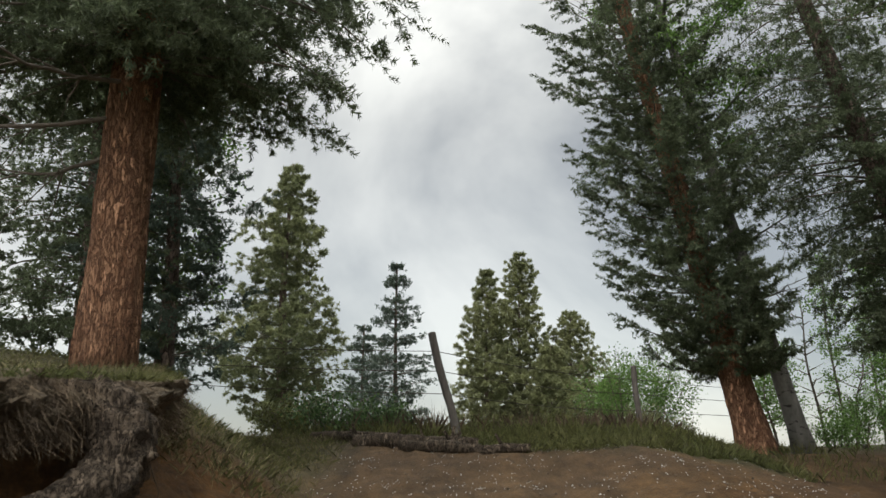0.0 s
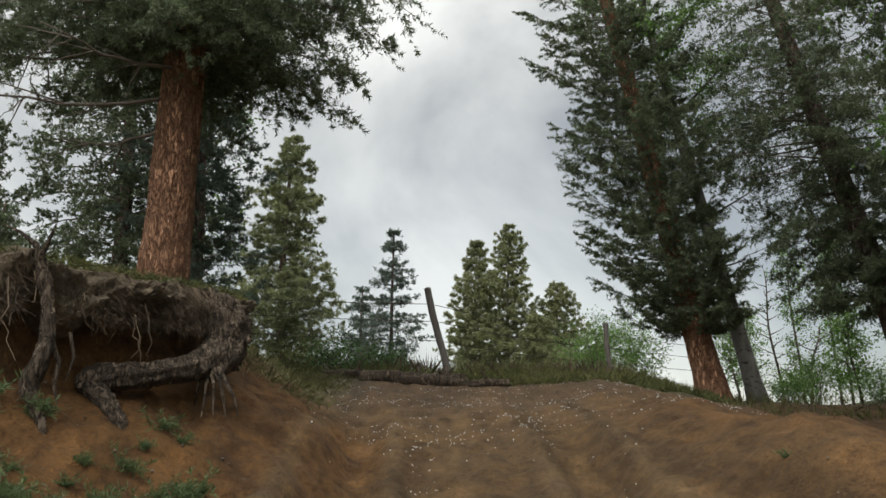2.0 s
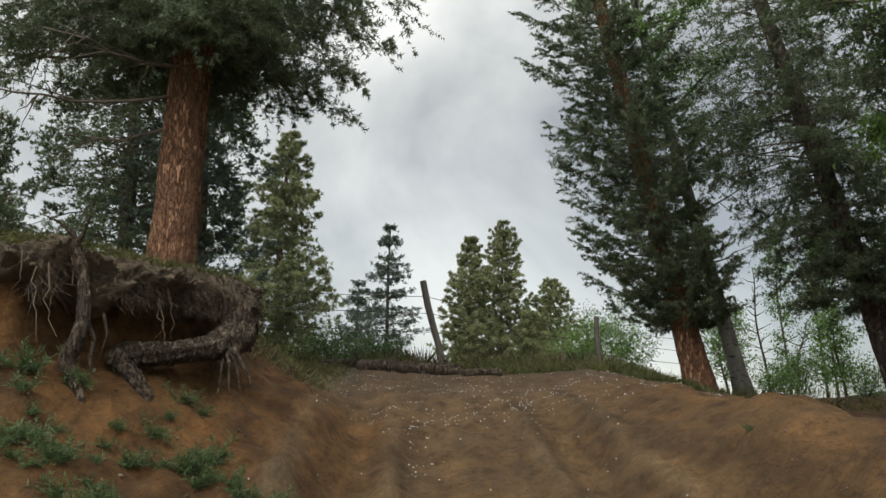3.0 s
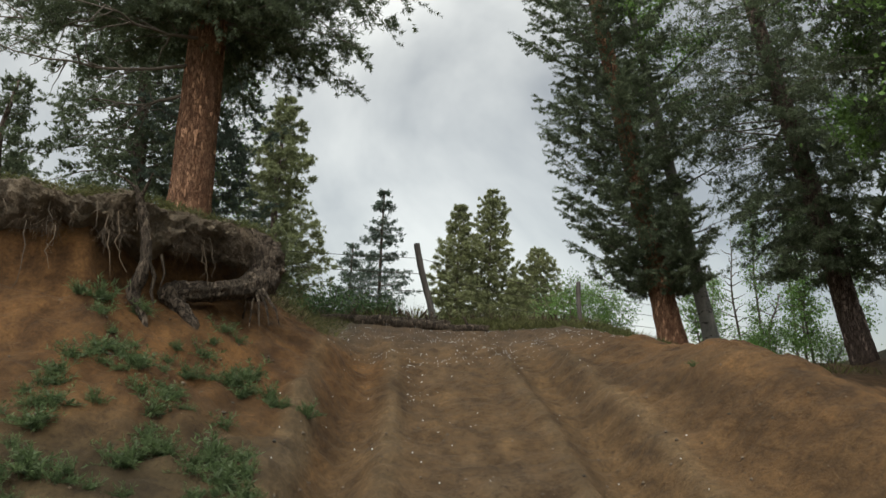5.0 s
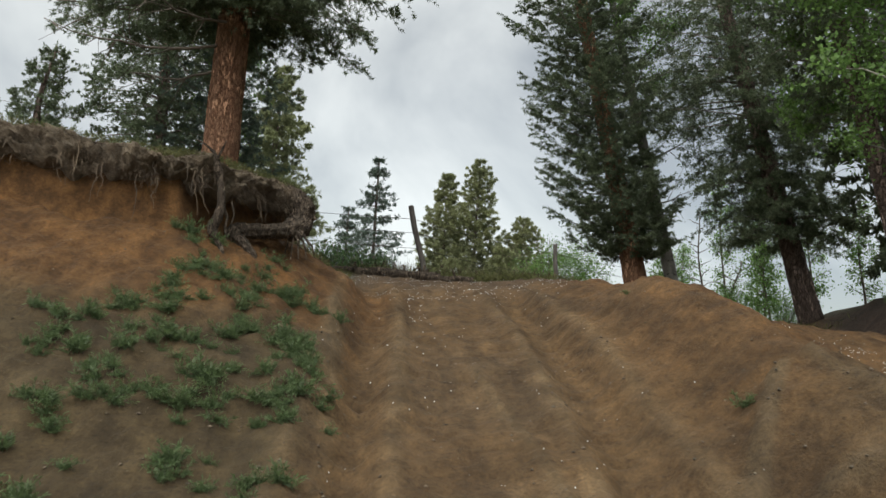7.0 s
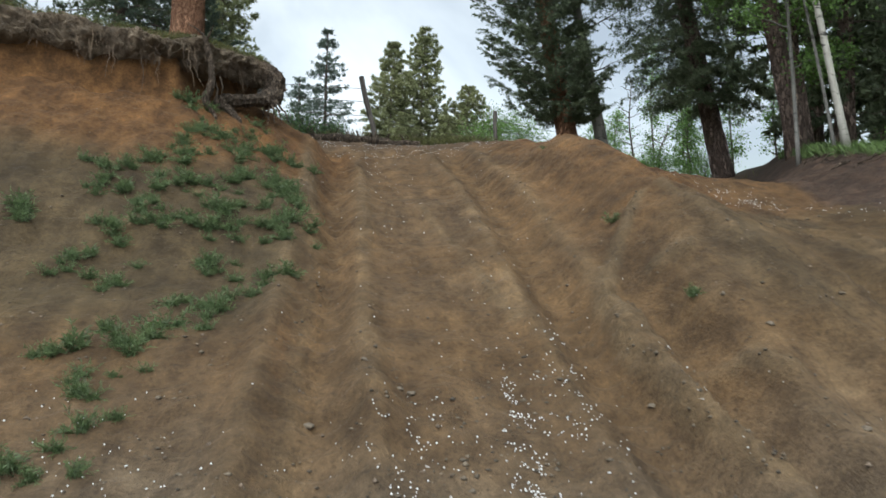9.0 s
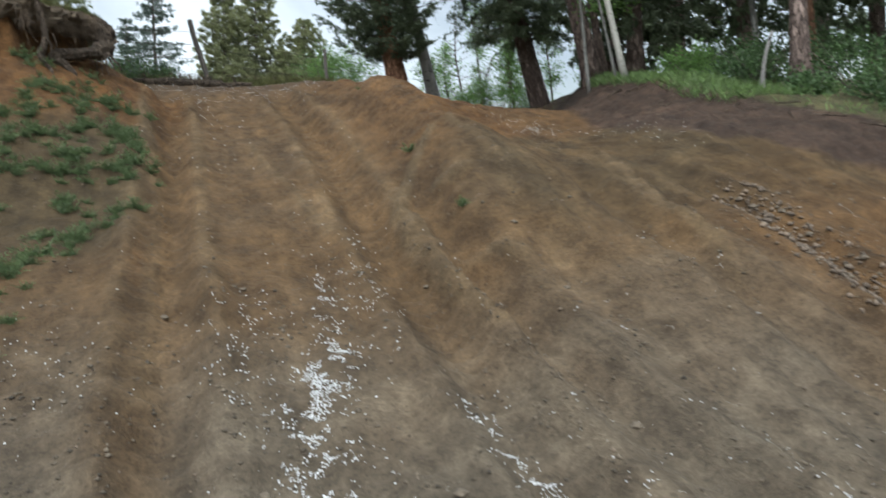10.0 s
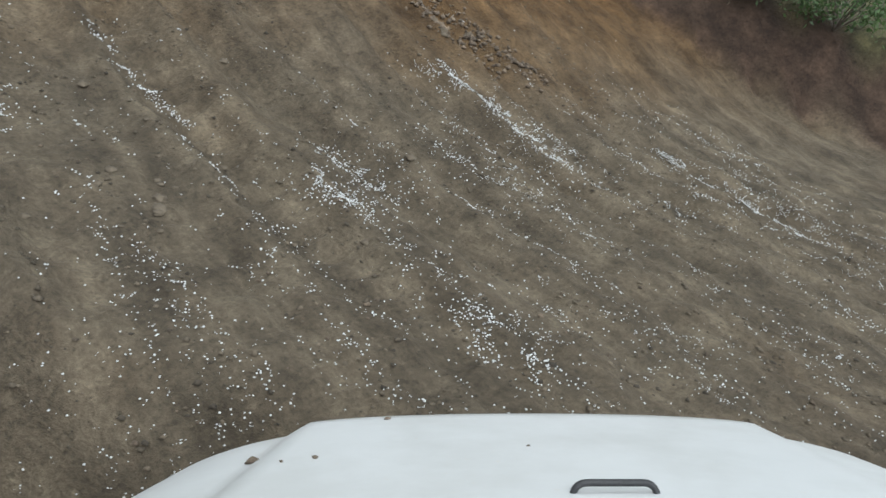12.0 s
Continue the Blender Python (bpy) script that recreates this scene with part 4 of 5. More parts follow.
for k in range(70):
    y = np.random.uniform(-3.6, 5.0)
    x = np.interp(y, TOE_Y, TOE_X) + face_width(y) * np.random.uniform(0.55, 0.9)
    d = np.array([-np.random.uniform(0.2, 0.6), np.random.randn() * 0.5, -np.random.uniform(0.05, 0.5)])
    q = np.linspace(0, 1, 6)[:, None]
    ln = np.random.uniform(0.15, 0.6)
    line = np.array([x, y, 0.0]) + d * ln * q + np.random.randn(6, 3) * 0.03 * q
    line[:, 2] = ground_height(line[:, 0], line[:, 1]) + 0.03 * (1 - q[:, 0]) + 0.01
    g.tube(line, np.linspace(np.random.uniform(0.004, 0.014), 0.002, 6), 5, cap=False)
tagged(new("bank_roots", g.make("bank_roots", M_ROOT)), "thin roots trailing over the red bank", "roots", kind="stuff")


# ---- the cut bank: turf lip, roots, grass ----
def surface(x, y):
    """The ground's height with its ruts and small relief."""
    x, y = np.asarray(x, float), np.asarray(y, float)
    return ground_height(x, y) + ruts(x, y) + relief(x, y, None)


def lip_line():
    ctrl = np.array([(-7.0, 1.55), (-5.0, 1.75), (-3.6, 1.88), (-2.6, 1.98), (-2.1, 2.06), (-1.88, 2.30), (-1.70, 2.70), (-1.54, 3.20), (-1.52, 3.80), (-1.62, 4.60), (-1.95, 5.6)])
    k = np.linspace(0, len(ctrl) - 1, 480)
    i = np.arange(len(ctrl))
    p = np.stack([np.interp(k, i, ctrl[:, 0]), np.interp(k, i, ctrl[:, 1])], -1)
    w = np.ones(29) / 29
    pad = np.concatenate([np.repeat(p[:1], 14, 0), p, np.repeat(p[-1:], 14, 0)])
    return np.stack([np.convolve(pad[:, c], w, "valid") for c in (0, 1)], -1)


LIP = lip_line()
LIP_T = np.gradient(LIP, axis=0)
LIP_T /= np.linalg.norm(LIP_T, axis=1)[:, None]
LIP_N = np.stack([LIP_T[:, 1], -LIP_T[:, 0]], -1)
LIP_Z = ground_height(LIP[:, 0] - LIP_N[:, 0] * 0.55, LIP[:, 1] - LIP_N[:, 1] * 0.55)


def turf_lip():
    ctrl = np.array([(-0.60, 0.010), (-0.40, 0.035), (-0.20, 0.04), (-0.04, 0.025), (0.03, 0.0), (0.06, -0.03), (0.07, -0.07), (0.05, -0.11), (0.01, -0.15), (-0.05, -0.19), (-0.14, -0.22), (-0.30, -0.24), (-0.5, -0.2)])
    k = np.linspace(0, len(ctrl) - 1, 31)
    sec = np.column_stack([np.interp(k, np.arange(len(ctrl)), ctrl[:, c]) for c in (0, 1)])
    n, m = len(LIP), len(sec)
    v = np.zeros((n, m, 3))
    for i in range(n):
        fade = min(1.0, (n - 1 - i) / 80)
        x, y = LIP[i]
        thick = 0.85 + 0.35 * float(sstep(-1.95, -2.5, x)) + 0.55 * noise.noise(Vector((x * 2.3, y * 2.3, 9.0))) + 0.40 * noise.noise(Vector((x * 9, y * 9, 2.0)))
        jut = 0.06 * noise.noise(Vector((x * 4.0, y * 4.0, 1.0)))
        for j in range(m):
            p = Vector((x * 3.2, y * 3.2, sec[j, 1] * 8))
            rough = noise.noise(p) * 0.07 + noise.noise(p * 3.1) * 0.05 + noise.noise(p * 7.5) * 0.035 + noise.noise(p * 16) * 0.02
            o = sec[j, 0] + (rough * 1.5 + jut if j > 7 else 0)
            v[i, j, :2] = LIP[i] + LIP_N[i] * o
            v[i, j, 2] = LIP_Z[i] + sec[j, 1] * (0.3 + 0.7 * fade) * max(0.25, thick) + rough * 0.45
    a = np.arange(n - 1)[:, None] * m
    b = np.arange(m - 1)[None]
    q = np.stack([a + b, a + b + 1, a + b + m + 1, a + b + m], -1).reshape(-1, 4)
    g = Geo()
    g.add(v.reshape(-1, 3), np.concatenate([q[:, [0, 2, 1]], q[:, [0, 3, 2]]]))
    ob = new("turf_overhang", g.make("turf_overhang", M_TURF))
    return tagged(ob, "dark overhanging edge of turf and roots on the bank", "turf edge", kind="structure")


M_TURF = soft_material("dark_root_turf", (0.052, 0.040, 0.026), (0.165, 0.125, 0.080), 11.0, 0.95, 38.0, 0.05)
turf_lip()

np.random.seed(5)


def along_lip(n, lo=0, hi=479):
    k = np.random.uniform(lo, hi, n)
    i = np.arange(480)
    return [np.interp(k, i, a) for a in (LIP[:, 0], LIP[:, 1], LIP_N[:, 0], LIP_N[:, 1], LIP_Z)]


# rootlets and dead grass that hang from the edge
g = Geo()
x, y, nx, ny, z = along_lip(30000)
keep = np.array([noise.noise(Vector((a * 4, b * 4, 2.0))) + 0.5 * noise.noise(Vector((a * 11, b * 11, 5.0))) for a, b in zip(x, y)]) > -0.08
x, y, nx, ny, z = (a[keep] for a in (x, y, nx, ny, z))
o, dz = np.random.uniform(-0.08, 0.10, len(x)), np.random.uniform(-0.20, 0.03, len(x))
w = np.stack([nx * 0.3 + np.random.randn(len(x)) * 0.55, ny * 0.3 + np.random.randn(len(x)) * 0.55, -np.random.uniform(0.3, 1, len(x))], -1)
g.blades(np.stack([x + nx * o, y + ny * o, z + dz], -1), w, 0.02 + 0.13 * np.random.rand(len(x)) ** 2.0, 0.0022)
for i in range(34):
    (x,), (y,), (nx,), (ny,), (z,) = along_lip(1, 60, 230 if i < 26 else 400)
    t = np.linspace(0, 1, 7)[:, None]
    ln = np.random.uniform(0.10, 0.40)
    g.tube(np.array([x + nx * 0.10, y + ny * 0.10, z - np.random.uniform(0.02, 0.2)]) + np.array([nx * 0.25, ny * 0.25, -1.0]) * ln * t + np.random.randn(7, 3) * 0.018 * t**0.5, np.linspace(0.0038, 0.0012, 7), 5, cap=False)
tagged(new("hanging_rootlets", g.make("hanging_rootlets", M_STRAW)), "dry grass and thin roots hanging from the turf edge", "roots", kind="stuff")


def grass_patch(name, label, pts, hgt, mat, seed, width=0.007, lean=0.35):
    np.random.seed(seed)
    g = Geo()
    n = len(pts)
    w = np.random.randn(n, 3) * lean
    w[:, 2] = 1
    g.blades(pts, w, hgt * np.random.uniform(0.4, 1.3, n), width, np.random.uniform(0.0, 0.35, n))
    return tagged(new(name, g.make(name, mat, False)), label, "grass", kind="stuff")


def clumped(n, x0, x1, y0, y1, seed, clumps=60, spread=0.15):
    """Points in tufts over a stretch of ground."""
    np.random.seed(seed)
    c = np.random.uniform([x0, y0], [x1, y1], (clumps, 2))
    p = c[np.random.randint(0, clumps, n)] + np.random.randn(n, 2) * spread
    return p


x, y, nx, ny, z = along_lip(20000)
o = np.random.uniform(-0.55, 0.10, len(x))
grass_patch("grass", "short tired grass along the top of the cut bank", np.stack([x + nx * o, y + ny * o, z + 0.02], -1), 0.06, M_GRASS, 6, 0.0026, 0.7)
p = clumped(19000, -7.0, -1.9, 2.6, 9.0, 7, 300, 0.18)
p = p[bank_reach(p[:, 0], p[:, 1]) > 0.2]
grass_patch("grass", "rough grass under the trees on the bank", np.column_stack([p, surface(p[:, 0], p[:, 1])]), 0.08, M_GRASS, 8, 0.003, 0.6)
p = clumped(6000, -2.6, -1.3, 5.2, 10.5, 9, 90, 0.16)
grass_patch("grass", "rank grass on the slope beside the track", np.column_stack([p, surface(p[:, 0], p[:, 1])]), 0.12, M_GRASS, 10, 0.003, 0.5)
p = clumped(7000, -2.7, -1.35, 4.6, 10.5, 19, 100, 0.16)
grass_patch("dry_grass", "flattened dry grass on the slope beside the track", np.column_stack([p, surface(p[:, 0], p[:, 1])]), 0.10, M_DRY, 20, 0.003, 0.6)
p = clumped(14000, -2.0, 7.5, 10.3, 14.5, 11, 150, 0.2)
p = p[(p[:, 0] < 2.8) | (np.random.rand(len(p)) < 0.2)]
grass_patch("grass", "tall green grass along the fence line", np.column_stack([p, surface(p[:, 0], p[:, 1])]), 0.24, M_GRASS, 12, 0.010)
p = clumped(11000, 0.2, 3.3, 7.9, 10.6, 17, 170, 0.13)
p = p[p[:, 1] > np.interp(p[:, 0], [-0.4, 0.6, 1.3, 2.8, 4.0], [9.6, 8.8, 8.0, 7.5, 9.5])]
grass_patch("grass", "green grass spreading over the top of the track", np.column_stack([p, surface(p[:, 0], p[:, 1])]), 0.15, M_GRASS, 21, 0.006, 0.5)
p = clumped(3000, -1.5, 3.0, 11.0, 16.5, 13, 60, 0.2)
grass_patch("dry_grass", "tall dry grass stalks by the fence", np.column_stack([p, surface(p[:, 0], p[:, 1])]), 0.42, M_STRAW, 14, 0.006, 0.2)
p = clumped(22000, 4.9, 8.5, -4.5, 9.0, 15, 260, 0.2)
p = p[(p[:, 1] > 2.0) | (np.random.rand(len(p)) < 0.25)]
edge = np.interp(p[:, 1], TOE_Y, TOE_X) + 0.86 * face_width(p[:, 1])
p = p[p[:, 0] > edge]
M_FRESH = soft_material("fresh_grass", (0.065, 0.118, 0.026), (0.130, 0.195, 0.055), 1.5, 0.6, island=0.4)
grass_patch("grass", "fresh green grass on top of the red bank", np.column_stack([p, surface(p[:, 0], p[:, 1])]), 0.11, M_FRESH, 16, 0.006)

y = np.random.uniform(0.5, 9.0, 8000)
x = np.interp(y, TOE_Y, TOE_X) + face_width(y) * np.random.uniform(0.72, 1.3, 8000)
grass_patch("grass", "bright grass fringe along the edge of the red bank", np.column_stack([x, y, surface(x, y)]), 0.16, M_FRESH, 18, 0.005, 0.4)


def gnarled(geo, pts, radii, segs=24, rough=0.20, fine=70):
    """A root: a tube along a line, ridged and twisted."""
    pts = np.asarray(pts, float)
    k = np.linspace(0, len(pts) - 1, fine)
    i = np.arange(len(pts))
    p = np.stack([np.interp(k, i, pts[:, c]) for c in range(3)], -1)
    w = np.ones(7) / 7
    pad = np.concatenate([np.repeat(p[:1], 3, 0), p, np.repeat(p[-1:], 3, 0)])
    p = np.stack([np.convolve(pad[:, c], w, "valid") for c in range(3)], -1)
    geo.tube(p, np.interp(k, np.linspace(0, len(pts) - 1, len(radii)), radii), segs)
    v = geo.v[-1]
    axis = np.concatenate([np.repeat(p, segs, 0), p[[0, -1]]])
    for n in range(len(v)):
        q = Vector(v[n])
        ang = (n % segs) / segs * 6.283
        f = 1 + rough * (math.sin(ang * 7 + n // segs * 0.10 + 2 * noise.noise(q * 6)) * 0.6 + noise.noise(q * 7) * 1.6 + noise.noise(q * 18) * 1.1 + noise.noise(q * 45) * 0.9)
        v[n] = axis[n] + (v[n] - axis[n]) * f


root = thing("root_mass", (-1.6, 2.8, gz(-1.5, 2.8)), "weathered gnarled tree roots bared under the bank edge", "tree root")


def root_part(name, specs, label=""):
    g = Geo()
    for pts, radii in specs:
        gnarled(g, pts, radii)
    ob = part(name, g, M_ROOT, root, label)
    ob.matrix_parent_inverse = root.matrix_basis.inverted()


root.matrix_basis = Matrix.Translation((-1.6, 2.8, gz(-1.5, 2.8)))
root_part("upright_root", [([(-1.93, 2.14, 2.07), (-1.89, 2.12, 1.99), (-1.86, 2.14, 1.86), (-1.84, 2.13, 1.78), (-1.83, 2.12, 1.70), (-1.83, 2.10, 1.58), (-1.885, 2.12, 1.485), (-1.85, 2.09, 1.42), (-1.80, 2.07, 1.355), (-1.77, 2.05, 1.25)], (0.010, 0.020, 0.026, 0.024, 0.026, 0.032, 0.034, 0.026, 0.020, 0.012)),
                           ([(-1.89, 2.12, 1.98), (-1.85, 2.09, 2.06), (-1.82, 2.08, 2.13)], (0.014, 0.008, 0.003)), ([(-1.92, 2.13, 2.05), (-1.98, 2.12, 2.10), (-2.05, 2.11, 2.13)], (0.010, 0.006, 0.002))], "upright grey root with forked top")
root_part("side_root", [([(-1.82, 2.14, 1.66), (-1.78, 2.15, 1.57), (-1.79, 2.14, 1.49), (-1.76, 2.12, 1.40)], (0.012, 0.010, 0.008, 0.003)), ([(-1.77, 2.20, 1.70), (-1.74, 2.19, 1.60), (-1.76, 2.18, 1.50)], (0.008, 0.006, 0.002))], "thin dangling side roots")
root_part("main_root", [([(-1.86, 2.53, 1.50), (-1.80, 2.55, 1.525), (-1.68, 2.61, 1.555), (-1.56, 2.68, 1.575), (-1.49, 2.84, 1.605), (-1.43, 3.00, 1.64), (-1.39, 3.14, 1.70)], (0.035, 0.056, 0.060, 0.054, 0.058, 0.068, 0.085))], "thick grey root lying across")
root_part("root_knot", [([(-1.42, 3.02, 1.62), (-1.37, 3.16, 1.69), (-1.36, 3.26, 1.80), (-1.39, 3.32, 1.92), (-1.48, 3.30, 2.00), (-1.66, 3.20, 2.01)], (0.070, 0.100, 0.115, 0.110, 0.085, 0.05))], "dark knotted root end")
root_part("root_leg", [([(-1.83, 2.56, 1.535), (-1.78, 2.54, 1.49), (-1.71, 2.50, 1.42), (-1.64, 2.46, 1.345), (-1.59, 2.43, 1.26)], (0.050, 0.050, 0.045, 0.040, 0.026))], "stout root end bent into the soil")
root_part("root_fibre", [([(-1.38 + 0.03 * i, 3.00 - 0.05 * i, 1.62), (-1.34 + 0.045 * i, 2.91 - 0.04 * i, 1.54 - 0.01 * i), (-1.33 + 0.06 * i, 2.88 - 0.06 * i, 1.46 + 0.012 * i), (-1.32 + 0.07 * i, 2.86 - 0.05 * i, 1.38)], (0.013, 0.008, 0.006, 0.002)) for i in range(-2, 3)], "thin dark root fibres")


# ---- fence and logs ----
fence = thing("fence", (0.04, 10.4, gz(0.04, 10.4)), "old wire fence with leaning grey wooden posts", "fence")


def fence_part(name, g, mat, label=""):
    ob = part(name, g, mat, fence, label)
    ob.matrix_parent_inverse = Matrix.Translation(fence.location).inverted()


P1, P2 = np.array([0.07, 10.4, 2.02]), np.array([2.86, 13.1, 2.05])
P1T, P2T = np.array([-0.26, 10.66, 3.40]), np.array([2.80, 13.15, 3.27])
for a, b, r in ((P1, P1T, 0.050), (P2, P2T, 0.044)):
    g = Geo()
    t = np.linspace(-0.15, 1, 12)[:, None]
    gnarled(g, a + (b - a) * t + np.column_stack([0.012 * np.sin(t * 7), 0.01 * np.cos(t * 5), 0 * t]), (r * 1.08, r, r * 0.96), 12, 0.06, 30)
    fence_part("post", g, M_POST, "leaning weathered post" if r > 0.047 else "upright grey post")
LEFT = np.array([-6.2, 12.2, 2.5])
RIGHT = np.array([8.5, 17.6, 2.2])
for f in (0.42, 0.62, 0.80):
    spots = [LEFT + [0, 0, 1.35 * f], P1 + (P1T - P1) * f, P2 + (P2T - P2) * f, RIGHT + [0, 0, 1.2 * f]]
    for a, b in zip(spots, spots[1:]):
        g = Geo()
        t = np.linspace(0, 1, 14)[:, None]
        g.tube(a + (b - a) * t - np.array([0, 0, 0.05]) * (4 * t * (1 - t)), np.full(14, 0.0045), 5)
        fence_part("wire", g, M_WIRE)


def log(x0, y0, x1, y1, r, seed, label):
    np.random.seed(seed)
    g = Geo()
    t = np.linspace(0, 1, 10)
    xs, ys = x0 + (x1 - x0) * t, y0 + (y1 - y0) * t
    pts = np.column_stack([xs, ys + 0.03 * np.sin(t * 5 + seed), surface(xs, ys) + r * 0.7])
    gnarled(g, pts, (r, r * 1.05, r * 0.75), 14, 0.10, 40)
    for i in range(3):
        k = np.random.randint(2, 8)
        e = pts[k] + [np.random.uniform(-0.1, 0.1), np.random.uniform(-0.12, 0.05), r + np.random.uniform(0.02, 0.10)]
        g.tube(np.linspace(pts[k], e, 4), np.linspace(r * 0.35, r * 0.2, 4), 7)
    return tagged(new("log", g.make("log", M_ROOT)), label, "log", "logs across the track")


log(-1.10, 9.35, 0.25, 9.1, 0.075, 1, "dark fallen log at the top of the track")
log(-0.6, 8.85, 0.75, 8.75, 0.06, 2, "thin fallen log beside the larger one")
log(-1.6, 9.9, -0.4, 9.7, 0.06, 3, "short fallen branch by the fence")


# ---- weeds on the slope ----
def weed_mesh(seed):
    """A feathery tuft: arching stems with many small narrow leaves."""
    np.random.seed(seed)
    g = Geo()
    for s in range(20):
        a, tilt = np.random.uniform(0, 6.28), np.random.uniform(0.1, 1.25)
        ln = np.random.uniform(0.06, 0.17)
        w = np.array([math.cos(a) * math.sin(tilt), math.sin(a) * math.sin(tilt), math.cos(tilt)])
        t = np.linspace(0, 1, 4)[:, None]
        line = np.array([np.random.randn() * 0.014, np.random.randn() * 0.014, 0]) + w * ln * t + np.array([0, 0, -0.035]) * t**2
        g.tube(line, np.linspace(0.0018, 0.0008, 4), 3, cap=False)
        n = 17
        k = np.random.uniform(0.1, 1, n)
        base = np.stack([np.interp(k, t[:, 0], line[:, c]) for c in range(3)], -1)
        g.blades(base, w * 0.7 + np.random.randn(n, 3) * 0.6 + [0, 0, 0.2], np.random.uniform(0.020, 0.050, n), 0.0062, 0.15)
    return g.make("weed_plant", M_WEED, False)


WEEDS = [weed_mesh(200 + k) for k in range(5)]
SPOTS = ((-2.37, 0.70), (-2.24, 0.85), (-2.18, 0.48), (-1.94, 0.54), (-2.04, 1.0), (-1.87, 0.99), (-1.9, 1.4), (-1.83, 1.57), (-1.79, 0.76), (-1.55, 0.43), (-1.99, 0.26), (-1.8, 0.22),
         (-1.63, 1.5), (-1.5, 1.29), (-1.39, 1.09), (-1.47, 0.96), (-1.5, 1.99), (-1.33, 2.14), (-1.26, 2.32), (-1.1, 2.09), (-1.2, 1.16), (-1.13, 1.01), (-1.19, 0.86), (-1.14, 0.44),
         (-1.04, 0.49), (-2.13, 0.08), (-1.54, 0.2), (-1.47, 0.43), (-2.0, 2.0), (-2.76, 0.15), (-2.28, -0.28), (-2.0, -0.51), (-1.38, -0.83), (-1.55, -1.23), (-1.66, -1.57), (-1.93, -1.51),
         (-1.77, -1.99), (-1.71, -2.46), (-1.13, -0.39), (-1.48, -0.22), (-1.08, 0.4))
random.seed(9)
for k, (x, y) in enumerate(SPOTS + ((1.2, 0.08), (1.18, -1.35), (1.3, 2.55), (4.2, -2.3))):
    for c in range(6 if k < 41 else 1):
        px, py = (x, y) if c == 0 else (x + random.gauss(0, 0.10), y + random.gauss(0, 0.13))
        ob = new("weed_plant", WEEDS[random.randrange(5)])
        sc = random.uniform(0.6, 1.25) * (0.75 if c else 1.0) * (0.7 if k >= 41 else 1.0)
        ob.matrix_basis = pose(px, py, float(surface([px], [py])[0]) - 0.008, random.uniform(-12, 12), random.uniform(-12, 12), random.uniform(0, 360)) @ Matrix.Diagonal((sc, sc, sc * random.uniform(0.8, 1.1), 1))
        tagged(ob, "small green leafy weed rooted in the dirt slope", "weed", "weeds on the dirt slope")


# ---- hail and stones ----
def ico():
    p = (1 + 5**0.5) / 2
    v = np.array([(-1, p, 0), (1, p, 0), (-1, -p, 0), (1, -p, 0), (0, -1, p), (0, 1, p), (0, -1, -p), (0, 1, -p), (p, 0, -1), (p, 0, 1), (-p, 0, -1), (-p, 0, 1)])
    f = np.array([0, 11, 5, 0, 5, 1, 0, 1, 7, 0, 7, 10, 0, 10, 11, 1, 5, 9, 5, 11, 4, 11, 10, 2, 10, 7, 6, 7, 1, 8, 3, 9, 4, 3, 4, 2, 3, 2, 6, 3, 6, 8, 3, 8, 9, 4, 9, 5, 2, 4, 11, 6, 2, 10, 8, 6, 7, 9, 8, 1]).reshape(-1, 3)
    return v / np.linalg.norm(v[0]), f


ICO_V, ICO_F = ico()


OCT_V = np.array([(1, 0, 0), (-1, 0, 0), (0, 1, 0), (0, -1, 0), (0, 0, 1), (0, 0, -1.0)])
OCT_F = np.array([(0, 2, 4), (2, 1, 4), (1, 3, 4), (3, 0, 4), (2, 0, 5), (1, 2, 5), (3, 1, 5), (0, 3, 5)])


def pellets(xy, size, uneven, sink, flat=1.0, pile=0.0, shape=None):
    V, F = shape or (ICO_V, ICO_F)
    n = len(xy)
    z = surface(xy[:, 0], xy[:, 1])
    size = np.broadcast_to(size, n)
    v = V[None] * size[:, None, None] * (1 + uneven * np.random.randn(n, len(V), 1)) * np.array([1, 1, flat])
    v = v + np.stack([xy[:, 0], xy[:, 1], z + size * (flat - sink) + pile * np.random.rand(n)], -1)[:, None]
    g = Geo()
    g.add(v.reshape(-1, 3), (F[None] + np.arange(n)[:, None, None] * len(V)).reshape(-1, 3))
    return g


def near_line(n, pts, width):
    pts = np.array(pts)
    d = np.r_[0, np.cumsum(np.hypot(*np.diff(pts, axis=0).T))]
    k = np.random.uniform(0, d[-1], n)
    return np.column_stack([np.interp(k, d, pts[:, 0]), np.interp(k, d, pts[:, 1])]) + np.random.randn(n, 2) * width


np.random.seed(21)
seeds = np.random.uniform([-3.0, -8.6], [5.0, -2.0], (54000, 2))
dens = 0.05 + 0.95 * sstep(-3.6, -5.8, seeds[:, 1])
patch = np.array([0.9 * noise.noise(Vector((px * 3.6, py * 0.7, 3.0))) + 0.9 * noise.noise(Vector((px * 8.0, py * 3.0, 7.0))) for px, py in seeds])
seeds = seeds[np.random.rand(len(seeds)) < dens * np.clip(0.26 + 0.95 * patch, 0.06, 1)]
many = np.minimum(np.random.geometric(0.58, len(seeds)), 9)
loose = np.repeat(seeds, many, 0) + np.random.randn(many.sum(), 2) * [0.010, 0.020]
upper = np.random.uniform([-1.1, -2.0], [1.2, 9.0], (200, 2))
crest = np.random.uniform([-1.2, 4.6], [3.2, 9.6], (2600, 2))
crest = crest[np.array([noise.noise(Vector((a * 1.5, b * 1.1, 5.0))) + 0.6 * noise.noise(Vector((a * 5, b * 5, 1.0))) for a, b in crest]) > 0.02]
